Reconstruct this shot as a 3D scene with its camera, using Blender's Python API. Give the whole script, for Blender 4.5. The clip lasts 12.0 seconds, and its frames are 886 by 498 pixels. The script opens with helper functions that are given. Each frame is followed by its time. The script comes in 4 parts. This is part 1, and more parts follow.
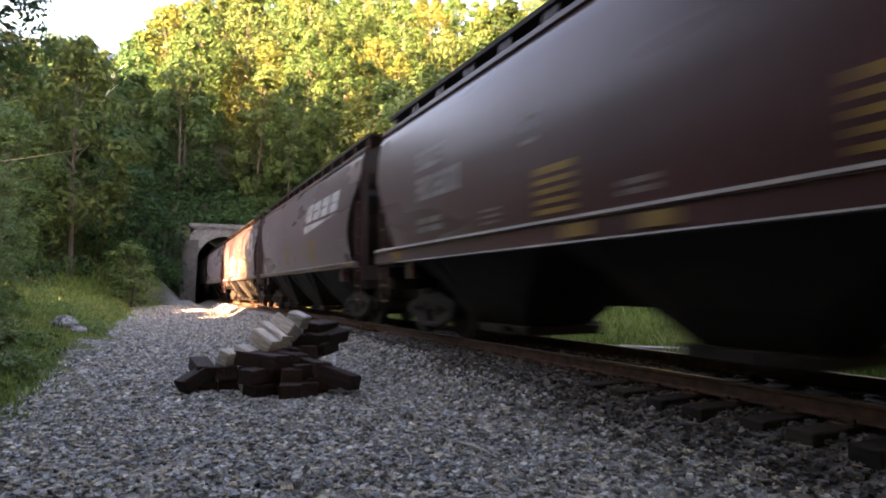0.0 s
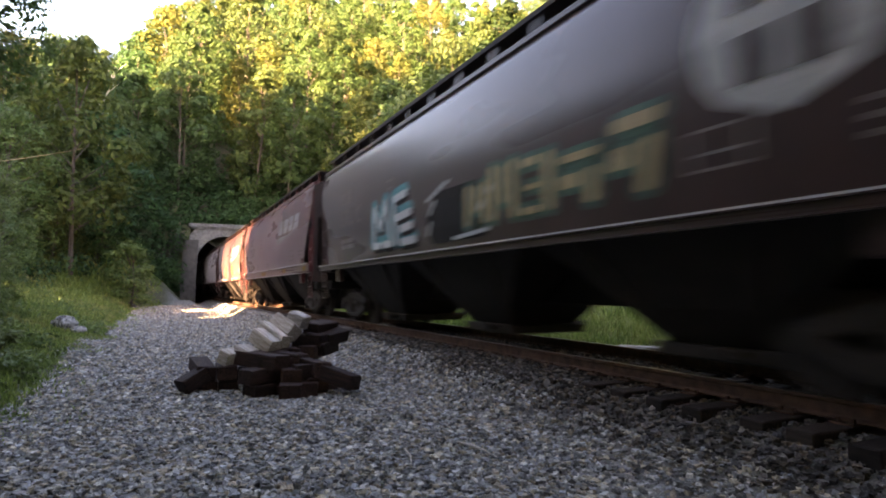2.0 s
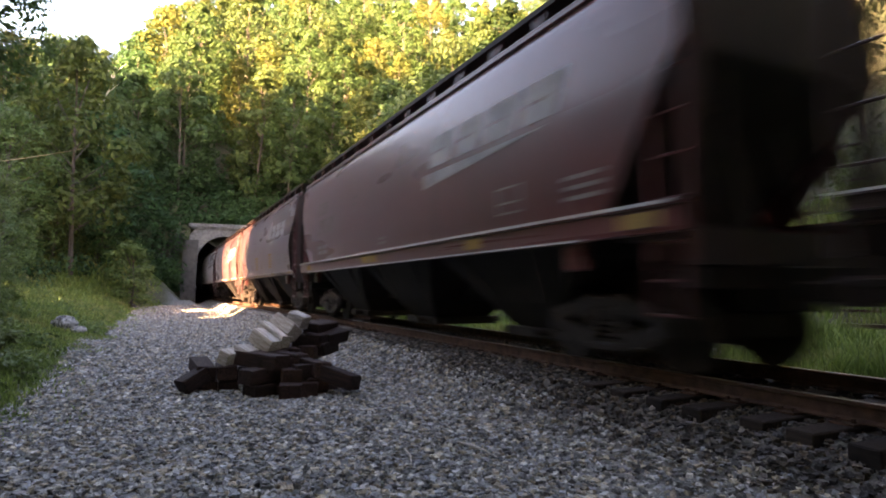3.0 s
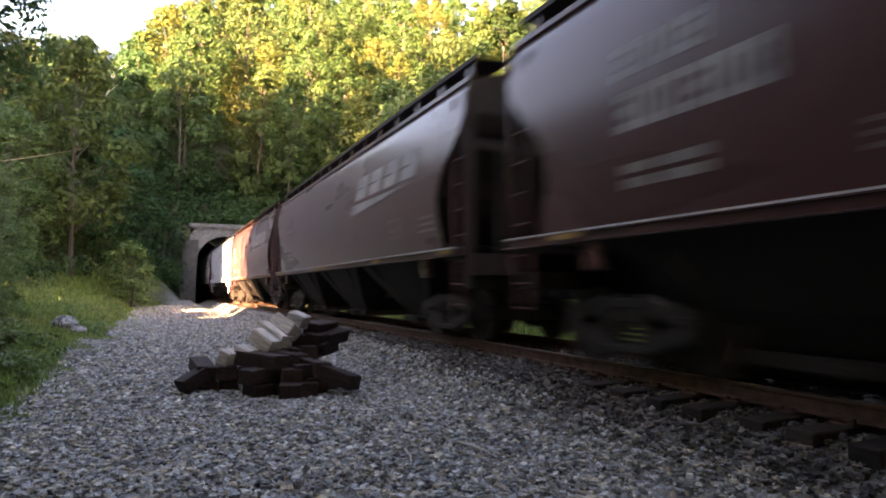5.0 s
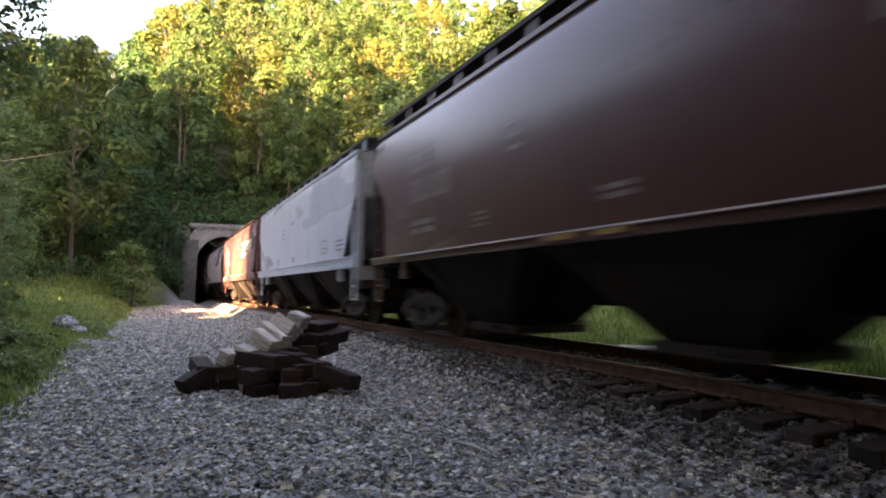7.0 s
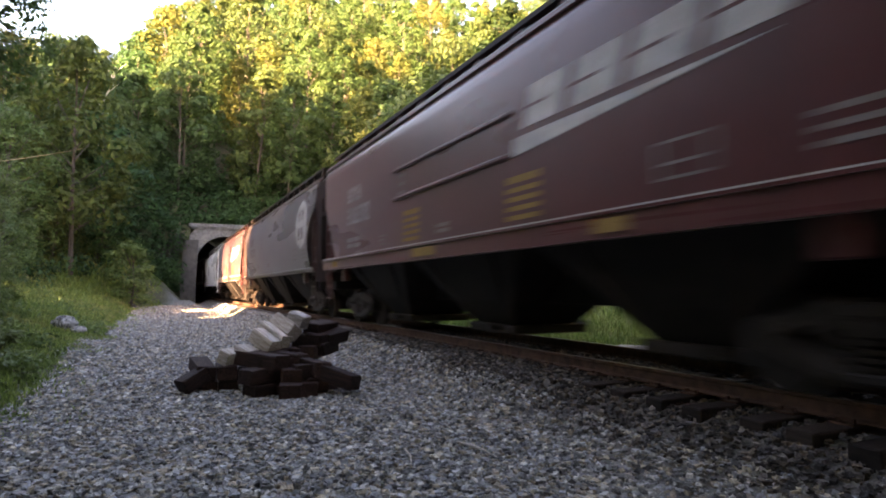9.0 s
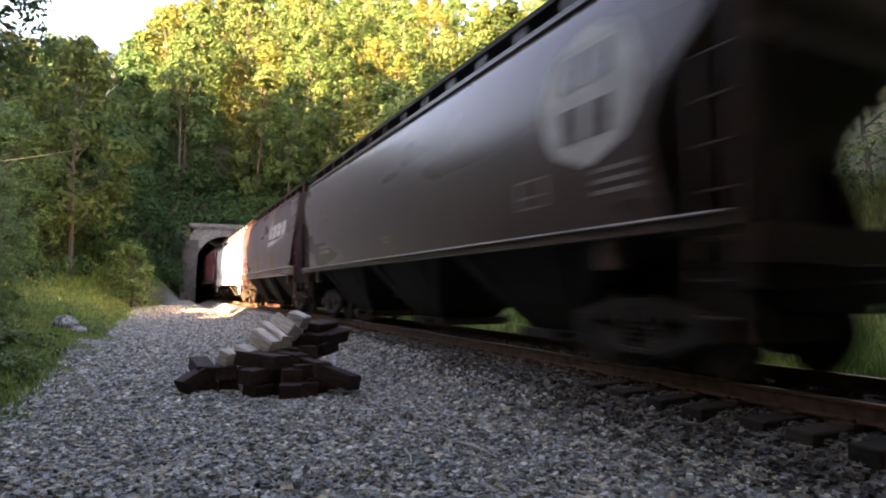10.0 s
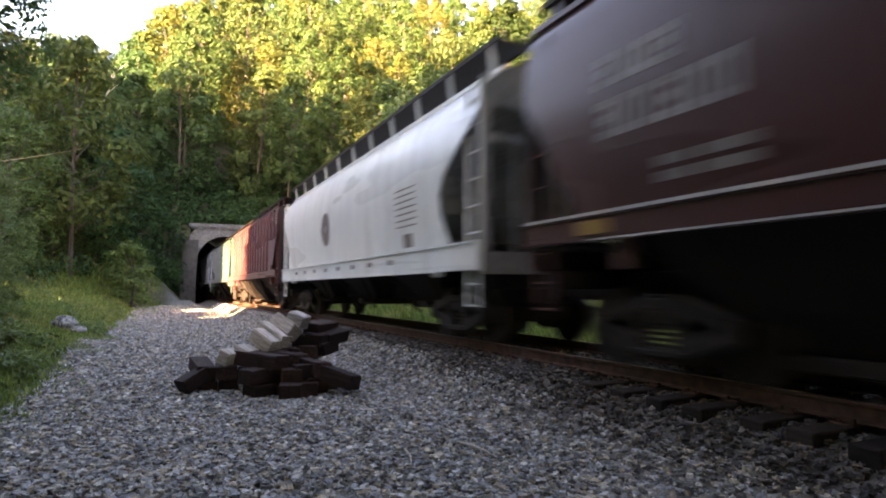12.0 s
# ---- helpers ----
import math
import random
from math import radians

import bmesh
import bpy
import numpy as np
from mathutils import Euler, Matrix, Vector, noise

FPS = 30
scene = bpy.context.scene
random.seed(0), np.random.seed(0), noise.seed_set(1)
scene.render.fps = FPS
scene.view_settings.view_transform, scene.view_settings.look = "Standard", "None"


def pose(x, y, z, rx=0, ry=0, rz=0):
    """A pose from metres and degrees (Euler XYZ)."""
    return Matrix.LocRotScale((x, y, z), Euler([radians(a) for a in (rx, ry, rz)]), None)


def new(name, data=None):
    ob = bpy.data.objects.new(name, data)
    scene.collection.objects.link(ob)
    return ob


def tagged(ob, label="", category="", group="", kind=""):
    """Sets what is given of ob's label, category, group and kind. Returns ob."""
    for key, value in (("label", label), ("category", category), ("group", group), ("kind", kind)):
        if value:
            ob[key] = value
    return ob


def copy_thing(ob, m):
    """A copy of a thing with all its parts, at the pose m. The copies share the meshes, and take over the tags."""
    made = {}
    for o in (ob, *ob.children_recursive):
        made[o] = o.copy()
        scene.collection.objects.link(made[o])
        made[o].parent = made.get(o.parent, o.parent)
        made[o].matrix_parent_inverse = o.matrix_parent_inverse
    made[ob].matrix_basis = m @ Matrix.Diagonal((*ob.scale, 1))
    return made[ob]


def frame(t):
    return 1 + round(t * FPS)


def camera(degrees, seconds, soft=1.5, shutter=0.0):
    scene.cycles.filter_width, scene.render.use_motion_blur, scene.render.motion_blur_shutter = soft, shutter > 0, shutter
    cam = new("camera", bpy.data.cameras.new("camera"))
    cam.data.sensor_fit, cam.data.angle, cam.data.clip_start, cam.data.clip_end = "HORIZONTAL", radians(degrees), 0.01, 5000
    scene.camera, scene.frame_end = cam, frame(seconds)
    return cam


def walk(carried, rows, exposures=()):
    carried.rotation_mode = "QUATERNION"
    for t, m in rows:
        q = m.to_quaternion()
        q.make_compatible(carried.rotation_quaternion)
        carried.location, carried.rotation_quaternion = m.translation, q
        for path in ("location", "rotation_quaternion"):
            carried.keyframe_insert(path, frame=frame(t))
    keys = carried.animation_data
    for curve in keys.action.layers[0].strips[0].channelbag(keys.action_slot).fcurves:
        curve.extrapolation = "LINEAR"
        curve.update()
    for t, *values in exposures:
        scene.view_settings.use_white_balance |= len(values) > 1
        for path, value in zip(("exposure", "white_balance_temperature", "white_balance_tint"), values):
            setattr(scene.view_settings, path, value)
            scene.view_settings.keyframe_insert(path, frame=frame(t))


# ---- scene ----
# Camera: stands still beside the track; rail top is z = 0, track runs along y.
cam = camera(73.5, 12.0, soft=1.9, shutter=0.75)
EYE = (-5.86, 0.0, 0.90)
CAM_POSE = pose(*EYE, 93.87, 0.0, -25.5)
walk(cam, [(0.0, CAM_POSE), (12.0, CAM_POSE)], exposures=[(0.0, 4.63, 8000, 36), (12.0, 4.63, 8000, 36)])

# ---- light ----
SUN_EL, SUN_DIR = 9.0, Vector((0.80, 0.60, -0.158)).normalized()
world = bpy.data.worlds.new("world")
scene.world = world
world.use_nodes = True
wn = world.node_tree.nodes
sky = wn.new("ShaderNodeTexSky")
sky.sky_type, sky.sun_disc = "NISHITA", False
sky.sun_elevation, sky.sun_rotation = radians(SUN_EL), radians(233.0)
sky.air_density, sky.dust_density, sky.ozone_density = 1.0, 2.0, 1.2
world.node_tree.links.new(sky.outputs["Color"], wn["Background"].inputs["Color"])
wn["Background"].inputs["Strength"].default_value = 0.088
sun_data = bpy.data.lights.new("sun", "SUN")
sun_data.energy, sun_data.angle, sun_data.color = 5.0, radians(0.5), (1.0, 0.76, 0.44)
sun = new("sun", sun_data)
sun.matrix_basis = Matrix.Translation((-60, -40, 60)) @ SUN_DIR.to_track_quat("-Z", "Y").to_matrix().to_4x4()


# ---- materials ----
def material(name, colours, rough=0.7, metal=0.0, scale=6.0, fine=60.0, bump=0.2, spread=None, island=0.0, rand=0.0,
             translucent=0.0, stretch=None, coat=0.0, dist=0.02):
    """A mix of two or three base colours by noise at two scales, with bump; island and rand vary the value piece by piece."""
    m = bpy.data.materials.new(name)
    m.use_nodes = True
    nt = m.node_tree
    n, l = nt.nodes, nt.links.new
    b = n["Principled BSDF"]
    b.inputs["Roughness"].default_value, b.inputs["Metallic"].default_value = rough, metal
    b.inputs["Coat Weight"].default_value, b.inputs["Coat Roughness"].default_value = coat, 0.24
    tc = n.new("ShaderNodeTexCoord")
    co = tc.outputs["Object"]
    if stretch:
        mp = n.new("ShaderNodeMapping")
        mp.inputs["Scale"].default_value = stretch
        l(co, mp.inputs["Vector"])
        co = mp.outputs["Vector"]
    big, small = n.new("ShaderNodeTexNoise"), n.new("ShaderNodeTexNoise")
    for t, s in ((big, scale), (small, fine)):
        t.inputs["Scale"].default_value, t.inputs["Detail"].default_value = s, 5.0
        l(co, t.inputs["Vector"])
    add = n.new("ShaderNodeMath")
    add.operation = "MULTIPLY_ADD"
    add.inputs[1].default_value = 0.45
    l(small.outputs["Fac"], add.inputs[0])
    half = n.new("ShaderNodeMath")
    half.operation = "MULTIPLY"
    half.inputs[1].default_value = 0.55
    l(big.outputs["Fac"], half.inputs[0])
    l(half.outputs[0], add.inputs[2])
    fac = add.outputs[0]
    ramp = n.new("ShaderNodeValToRGB")
    lo, hi = spread or (0.38, 0.62)
    els = ramp.color_ramp.elements
    els[0].position, els[1].position = lo, hi
    els[0].color, els[1].color = (*colours[0], 1), (*colours[-1], 1)
    if len(colours) == 3:
        els.new((lo + hi) / 2).color = (*colours[1], 1)
    l(fac, ramp.inputs["Fac"])
    col = ramp.outputs["Color"]
    if island or rand:
        src = n.new("ShaderNodeNewGeometry").outputs["Random Per Island"] if island else n.new("ShaderNodeObjectInfo").outputs["Random"]
        mr = n.new("ShaderNodeMapRange")
        k = island or rand
        mr.inputs["To Min"].default_value, mr.inputs["To Max"].default_value = 1 - k, 1 + k
        l(src, mr.inputs["Value"])
        hs = n.new("ShaderNodeHueSaturation")
        l(mr.outputs[0], hs.inputs["Value"])
        if island and rand:
            src2 = n.new("ShaderNodeObjectInfo").outputs["Random"]
            hm = n.new("ShaderNodeMapRange")
            hm.inputs["To Min"].default_value, hm.inputs["To Max"].default_value = 0.5 - rand, 0.5 + rand
            l(src2, hm.inputs["Value"])
            l(hm.outputs[0], hs.inputs["Hue"])
        l(col, hs.inputs["Color"])
        col = hs.outputs["Color"]
    l(col, b.inputs["Base Color"])
    if bump:
        bp = n.new("ShaderNodeBump")
        bp.inputs["Strength"].default_value, bp.inputs["Distance"].default_value = bump, dist
        l(fac, bp.inputs["Height"])
        l(bp.outputs["Normal"], b.inputs["Normal"])
    if translucent:
        tr, mx = n.new("ShaderNodeBsdfTranslucent"), n.new("ShaderNodeMixShader")
        mx.inputs["Fac"].default_value = translucent
        l(col, tr.inputs["Color"])
        l(b.outputs["BSDF"], mx.inputs[1])
        l(tr.outputs["BSDF"], mx.inputs[2])
        l(mx.outputs["Shader"], n["Material Output"].inputs["Surface"])
    return m


def paint(name, base, dirt, rough=0.26):
    """Weathered car paint: rain streaks down the sides, dust and fine scuffs."""
    m = material(name, [dirt, base, tuple(c * 1.12 for c in base)], rough, 0.0, 1.2, 14.0, 0.10, (0.34, 0.66), stretch=(1.0, 1.6, 0.22), dist=0.012, coat=0.20)
    n, l = m.node_tree.nodes, m.node_tree.links.new
    b = n["Principled BSDF"]
    b.inputs["Specular IOR Level"].default_value = 0.26
    # a film of road dust, seen at a glancing angle
    b.inputs["Sheen Weight"].default_value, b.inputs["Sheen Roughness"].default_value = 0.28, 0.40
    b.inputs["Sheen Tint"].default_value = (0.85, 0.80, 0.75, 1)
    rn, rr = n.new("ShaderNodeTexNoise"), n.new("ShaderNodeMapRange")
    rn.inputs["Scale"].default_value = 2.5
    rr.inputs["To Min"].default_value, rr.inputs["To Max"].default_value = rough - 0.08, rough + 0.14
    l(rn.outputs["Fac"], rr.inputs["Value"])
    l(rr.outputs[0], n["Principled BSDF"].inputs["Roughness"])
    return m


M_BROWN = paint("oxide brown paint", (0.076, 0.027, 0.028), (0.056, 0.022, 0.022))
M_RED = paint("oxide red paint", (0.108, 0.030, 0.031), (0.080, 0.026, 0.026))
M_DARK = paint("dark brown paint", (0.058, 0.031, 0.029), (0.043, 0.025, 0.023))
M_GREY = paint("blue grey paint", (0.44, 0.51, 0.58), (0.35, 0.40, 0.45))
# Pale car ends: dirt plus the shade between cars, mixed into one colour.
M_END_PALE = material("dirty pale car end with shade in its colour", [(0.13, 0.13, 0.125), (0.26, 0.265, 0.26)], 0.7, 0, 1.5, 20, 0.1, stretch=(1, 1, 0.3))
M_CREAM = paint("off-white paint", (0.76, 0.78, 0.74), (0.60, 0.60, 0.56))
M_GREEN = paint("dull green paint", (0.06, 0.13, 0.10), (0.05, 0.09, 0.07))
# Brown car ends, darkened for the shade between cars as well as grime.
M_END_SHADE = material("grimy brown steel with shade in its colour", [(0.022, 0.015, 0.013), (0.045, 0.028, 0.024)], 0.7, 0.0, 3, 40, 0.2)
# Near black: on underbody parts the shade beneath the cars is in this colour.
M_BLACK = material("near-black steel", [(0.012, 0.010, 0.009), (0.022, 0.018, 0.016)], 0.75, 0.0, 3, 40, 0.2)
M_TRUCK = material("grimy cast steel", [(0.016, 0.013, 0.011), (0.038, 0.029, 0.024)], 0.65, 0.0, 5, 50, 0.3)
M_TREAD = material("bright worn steel", [(0.20, 0.17, 0.15), (0.32, 0.28, 0.25)], 0.42, 1.0, 5, 50, 0.05)
M_WHITE = material("chalky white lettering", [(0.36, 0.33, 0.31), (0.62, 0.59, 0.56)], 0.6, 0, 4, 40, 0.0)
M_FADED = material("faded grey lettering", [(0.12, 0.09, 0.08), (0.25, 0.21, 0.19)], 0.6, 0, 4, 40, 0.0)
M_FADE2 = material("worn pale emblem paint", [(0.34, 0.32, 0.30), (0.52, 0.49, 0.46)], 0.6, 0, 3, 30, 0.0)
M_PALE = material("worn pale lettering", [(0.16, 0.14, 0.13), (0.38, 0.35, 0.33)], 0.6, 0, 3, 30, 0.0)
M_YELLOW = material("yellow lettering", [(0.22, 0.12, 0.02), (0.34, 0.19, 0.03)], 0.6, 0, 4, 40, 0.0)
M_TEAL = material("teal spray paint", [(0.04, 0.20, 0.22), (0.07, 0.30, 0.32)], 0.6, 0, 5, 30, 0.0)
M_SILVER = material("pale spray paint", [(0.40, 0.42, 0.42), (0.55, 0.56, 0.55)], 0.5, 0, 5, 30, 0.0)
M_TAN = material("tan spray paint", [(0.34, 0.24, 0.12), (0.48, 0.36, 0.18)], 0.6, 0, 5, 30, 0.0)
M_RUST = material("rusty rail steel", [(0.045, 0.024, 0.016), (0.10, 0.055, 0.036)], 0.8, 0.0, 8, 90, 0.3, dist=0.004)
M_TIE = material("creosoted tie timber", [(0.014, 0.010, 0.008), (0.036, 0.025, 0.020)], 0.85, 0, 7, 80, 0.5, rand=0.35, stretch=(6, 0.6, 6), dist=0.01)
M_OLDTIE = material("old dark tie timber", [(0.010, 0.006, 0.005), (0.046, 0.024, 0.019)], 0.8, 0, 5, 60, 0.6, rand=0.35, stretch=(6, 0.6, 6), dist=0.012)
M_GREYTIE = material("sun-bleached timber", [(0.24, 0.20, 0.17), (0.58, 0.53, 0.47)], 0.85, 0, 5, 60, 0.5, rand=0.2, stretch=(6, 0.6, 6), dist=0.01)
M_STONE = material("crushed limestone", [(0.12, 0.118, 0.112), (0.27, 0.266, 0.248), (0.46, 0.452, 0.412)], 0.85, 0, 9, 70, 0.3, island=0.5)
# Browner ballast by the rails, darkened to hold the shade beside the train.
M_SHADE_STONE = material("brownish ballast with shade in its colour", [(0.030, 0.027, 0.024), (0.085, 0.076, 0.068), (0.18, 0.165, 0.15)], 0.8, 0, 9, 70, 0.3, island=0.6)
M_CONC_DARK = material("blackened concrete", [(0.028, 0.026, 0.023), (0.085, 0.078, 0.068)], 0.9, 0, 0.6, 3, 0.3, (0.36, 0.6), dist=0.03)
M_CONC = material("stained concrete", [(0.065, 0.062, 0.055), (0.23, 0.22, 0.20)], 0.9, 0, 0.7, 4, 0.3, (0.36, 0.6), dist=0.03)
M_SOOT = material("sooty tunnel lining", [(0.03, 0.028, 0.025), (0.07, 0.065, 0.06)], 0.95, 0, 1, 8, 0.4)
M_ROCK = material("grey field rock", [(0.05, 0.05, 0.047), (0.36, 0.35, 0.34)], 0.9, 0, 5, 30, 0.8, (0.44, 0.56), dist=0.03)
M_BARK = material("grey-brown bark", [(0.045, 0.037, 0.030), (0.11, 0.092, 0.075)], 0.9, 0, 3, 25, 0.7, stretch=(3, 3, 0.4), dist=0.03)
M_PALEBARK = material("pale dead wood", [(0.42, 0.38, 0.32), (0.62, 0.57, 0.50)], 0.85, 0, 3, 25, 0.4, stretch=(3, 3, 0.4), dist=0.02)
M_LEAF = material("broad leaves", [(0.036, 0.076, 0.026), (0.080, 0.124, 0.034)], 0.55, 0, 0.5, 4, 0.0, island=0.32, rand=0.02, translucent=0.42)
M_LEAF_GOLD = material("yellow-green leaves", [(0.066, 0.090, 0.024), (0.122, 0.138, 0.034)], 0.55, 0, 0.5, 4, 0.0, island=0.30, rand=0.025, translucent=0.45)
M_LEAF_DEEP = material("deep green leaves", [(0.026, 0.068, 0.026), (0.058, 0.114, 0.036)], 0.5, 0, 0.5, 4, 0.0, island=0.32, rand=0.02, translucent=0.38)
M_LEAF_NEAR = material("fresh green leaves", [(0.065, 0.12, 0.032), (0.13, 0.19, 0.048)], 0.55, 0, 0.5, 4, 0.0, island=0.35, rand=0.02, translucent=0.40)
M_GRASS = material("long grass", [(0.085, 0.15, 0.03), (0.17, 0.24, 0.05), (0.27, 0.27, 0.09)], 0.6, 0, 0.35, 3, 0.0, island=0.4, translucent=0.35)
# Cable colour holds the orange of the low sun on it.
M_WIRE = material("cable with orange sunlight in its colour", [(0.30, 0.22, 0.10), (0.40, 0.30, 0.14)], 0.6, 0, 5, 30, 0.0)


def ground_material():
    """Gravel along the track, soil and leaf litter on the banks, told apart by the place on the plan."""
    m = material("gravel and soil", [(0.085, 0.084, 0.080), (0.18, 0.178, 0.168), (0.31, 0.305, 0.284)], 0.9, 0, 9, 34, 1.0, (0.40, 0.60), dist=0.05)
    n, l = m.node_tree.nodes, m.node_tree.links.new
    b = n["Principled BSDF"]
    ramp = [x for x in n if x.bl_idname == "ShaderNodeValToRGB"][0]
    tc = [x for x in n if x.bl_idname == "ShaderNodeTexCoord"][0]
    vor = n.new("ShaderNodeTexVoronoi")
    vor.inputs["Scale"].default_value = 17.0
    l(tc.outputs["Object"], vor.inputs["Vector"])
    mixv = n.new("ShaderNodeMix")
    mixv.data_type, mixv.blend_type = "RGBA", "MULTIPLY"
    mixv.inputs["Factor"].default_value = 0.55
    hv = n.new("ShaderNodeHueSaturation")
    hv.inputs["Saturation"].default_value, hv.inputs["Value"].default_value = 0.15, 1.5
    l(vor.outputs["Color"], hv.inputs["Color"])
    l(ramp.outputs["Color"], mixv.inputs["A"])
    l(hv.outputs["Color"], mixv.inputs["B"])
    att = n.new("ShaderNodeAttribute")
    att.attribute_name = "soil"
    soil = n.new("ShaderNodeTexNoise")
    soil.inputs["Scale"].default_value, soil.inputs["Detail"].default_value = 0.9, 6
    l(tc.outputs["Object"], soil.inputs["Vector"])
    sr = n.new("ShaderNodeValToRGB")
    sr.color_ramp.elements[0].position, sr.color_ramp.elements[1].position = 0.35, 0.65
    sr.color_ramp.elements[0].color, sr.color_ramp.elements[1].color = (0.035, 0.055, 0.014, 1), (0.085, 0.075, 0.038, 1)
    l(soil.outputs["Fac"], sr.inputs["Fac"])
    mx = n.new("ShaderNodeMix")
    mx.data_type = "RGBA"
    l(att.outputs["Fac"], mx.inputs["Factor"])
    l(mixv.outputs["Result"], mx.inputs["A"])
    l(sr.outputs["Color"], mx.inputs["B"])
    # band along the track where the train's shade is put into the colour
    bed_shade = n.new("ShaderNodeAttribute")
    bed_shade.attribute_name = "bed_shade"
    dark = n.new("ShaderNodeMix")
    dark.data_type, dark.blend_type = "RGBA", "MULTIPLY"
    dark.inputs["B"].default_value = (0.42, 0.38, 0.34, 1)
    l(bed_shade.outputs["Fac"], dark.inputs["Factor"])
    l(mx.outputs["Result"], dark.inputs["A"])
    l(dark.outputs["Result"], b.inputs["Base Color"])
    return m


M_GROUND = ground_material()


def mixed_stones(m, tones):
    """Gives every stone one of several tones of rock."""
    n, l = m.node_tree.nodes, m.node_tree.links.new
    b = n["Principled BSDF"]
    src = b.inputs["Base Color"].links[0].from_socket
    wn2 = n.new("ShaderNodeTexWhiteNoise")
    wn2.noise_dimensions = "1D"
    l(n.new("ShaderNodeNewGeometry").outputs["Random Per Island"], wn2.inputs["W"])
    ramp = n.new("ShaderNodeValToRGB")
    ramp.color_ramp.interpolation = "CONSTANT"
    els = ramp.color_ramp.elements
    els[0].color, els[1].color = (*tones[0], 1), (*tones[-1], 1)
    els[1].position = (len(tones) - 1) / len(tones)
    for k in range(1, len(tones) - 1):
        els.new(k / len(tones)).color = (*tones[k], 1)
    l(wn2.outputs["Value"], ramp.inputs["Fac"])
    mx = n.new("ShaderNodeMix")
    mx.data_type, mx.blend_type = "RGBA", "MULTIPLY"
    mx.inputs["Factor"].default_value = 1.0
    l(src, mx.inputs["A"])
    l(ramp.outputs["Color"], mx.inputs["B"])
    l(mx.outputs["Result"], b.inputs["Base Color"])


TONES = [(1.0, 1.0, 1.03), (0.72, 0.74, 0.80), (1.45, 1.42, 1.38), (1.1, 0.98, 0.80), (0.42, 0.42, 0.44), (0.95, 1.0, 1.12), (1.0, 0.86, 0.72), (0.85, 0.88, 0.92)]
mixed_stones(M_STONE, TONES)
mixed_stones(M_SHADE_STONE, TONES)
for dull in (M_OLDTIE, M_TIE, M_BLACK, M_TRUCK, M_RUST, M_SHADE_STONE, M_STONE, M_LEAF, M_LEAF_GOLD, M_LEAF_DEEP):
    dull.node_tree.nodes["Principled BSDF"].inputs["Specular IOR Level"].default_value = 0.2


# ---- mesh helpers ----
def box(bm, c, s, m=None, bevel=0.0):
    r = bmesh.ops.create_cube(bm, size=1.0, matrix=(m or Matrix()) @ Matrix.Translation(c) @ Matrix.Diagonal((*s, 1)))
    if bevel:
        es = list({e for v in r["verts"] for e in v.link_edges})
        bmesh.ops.bevel(bm, geom=es, offset=bevel, segments=1, affect="EDGES", profile=0.5)
    return bm


def rod(bm, a, b, r, seg=8, r2=None):
    a, b = Vector(a), Vector(b)
    m = Matrix.Translation((a + b) / 2) @ (b - a).to_track_quat("Z", "Y").to_matrix().to_4x4()
    bmesh.ops.create_cone(bm, cap_ends=True, segments=seg, radius1=r, radius2=r if r2 is None else r2, depth=(b - a).length, matrix=m)
    return bm


def as_mesh(name, bm, mat, smooth=False):
    me = bpy.data.meshes.new(name)
    bmesh.ops.recalc_face_normals(bm, faces=bm.faces)
    bm.to_mesh(me)
    bm.free()
    me.materials.append(mat)
    if smooth:
        me.polygons.foreach_set("use_smooth", [True] * len(me.polygons))
    return me


def part(name, bm, mat, parent, label="", at=None, smooth=False):
    """One mesh object under a thing or part; bm may be a mesh that is shared."""
    me = bm if isinstance(bm, bpy.types.Mesh) else as_mesh(name, bm, mat, smooth)
    ob = new(name, me)
    ob.parent = parent
    if at is not None:
        ob.matrix_basis = at
    if label:
        ob["label"] = label
    return ob


def raw_mesh(name, verts, faces, mat, smooth=False):
    me = bpy.data.meshes.new(name)
    me.from_pydata(verts, [], faces)
    me.materials.append(mat)
    if smooth:
        me.polygons.foreach_set("use_smooth", [True] * len(me.polygons))
    return me


def smooth(a, b, v):
    t = min(1.0, max(0.0, (v - a) / (b - a)))
    return t * t * (3 - 2 * t)


# ---- the ground: one sheet with the track bed, the valley and the hill over the tunnel ----
PORTAL_Y = 63.0


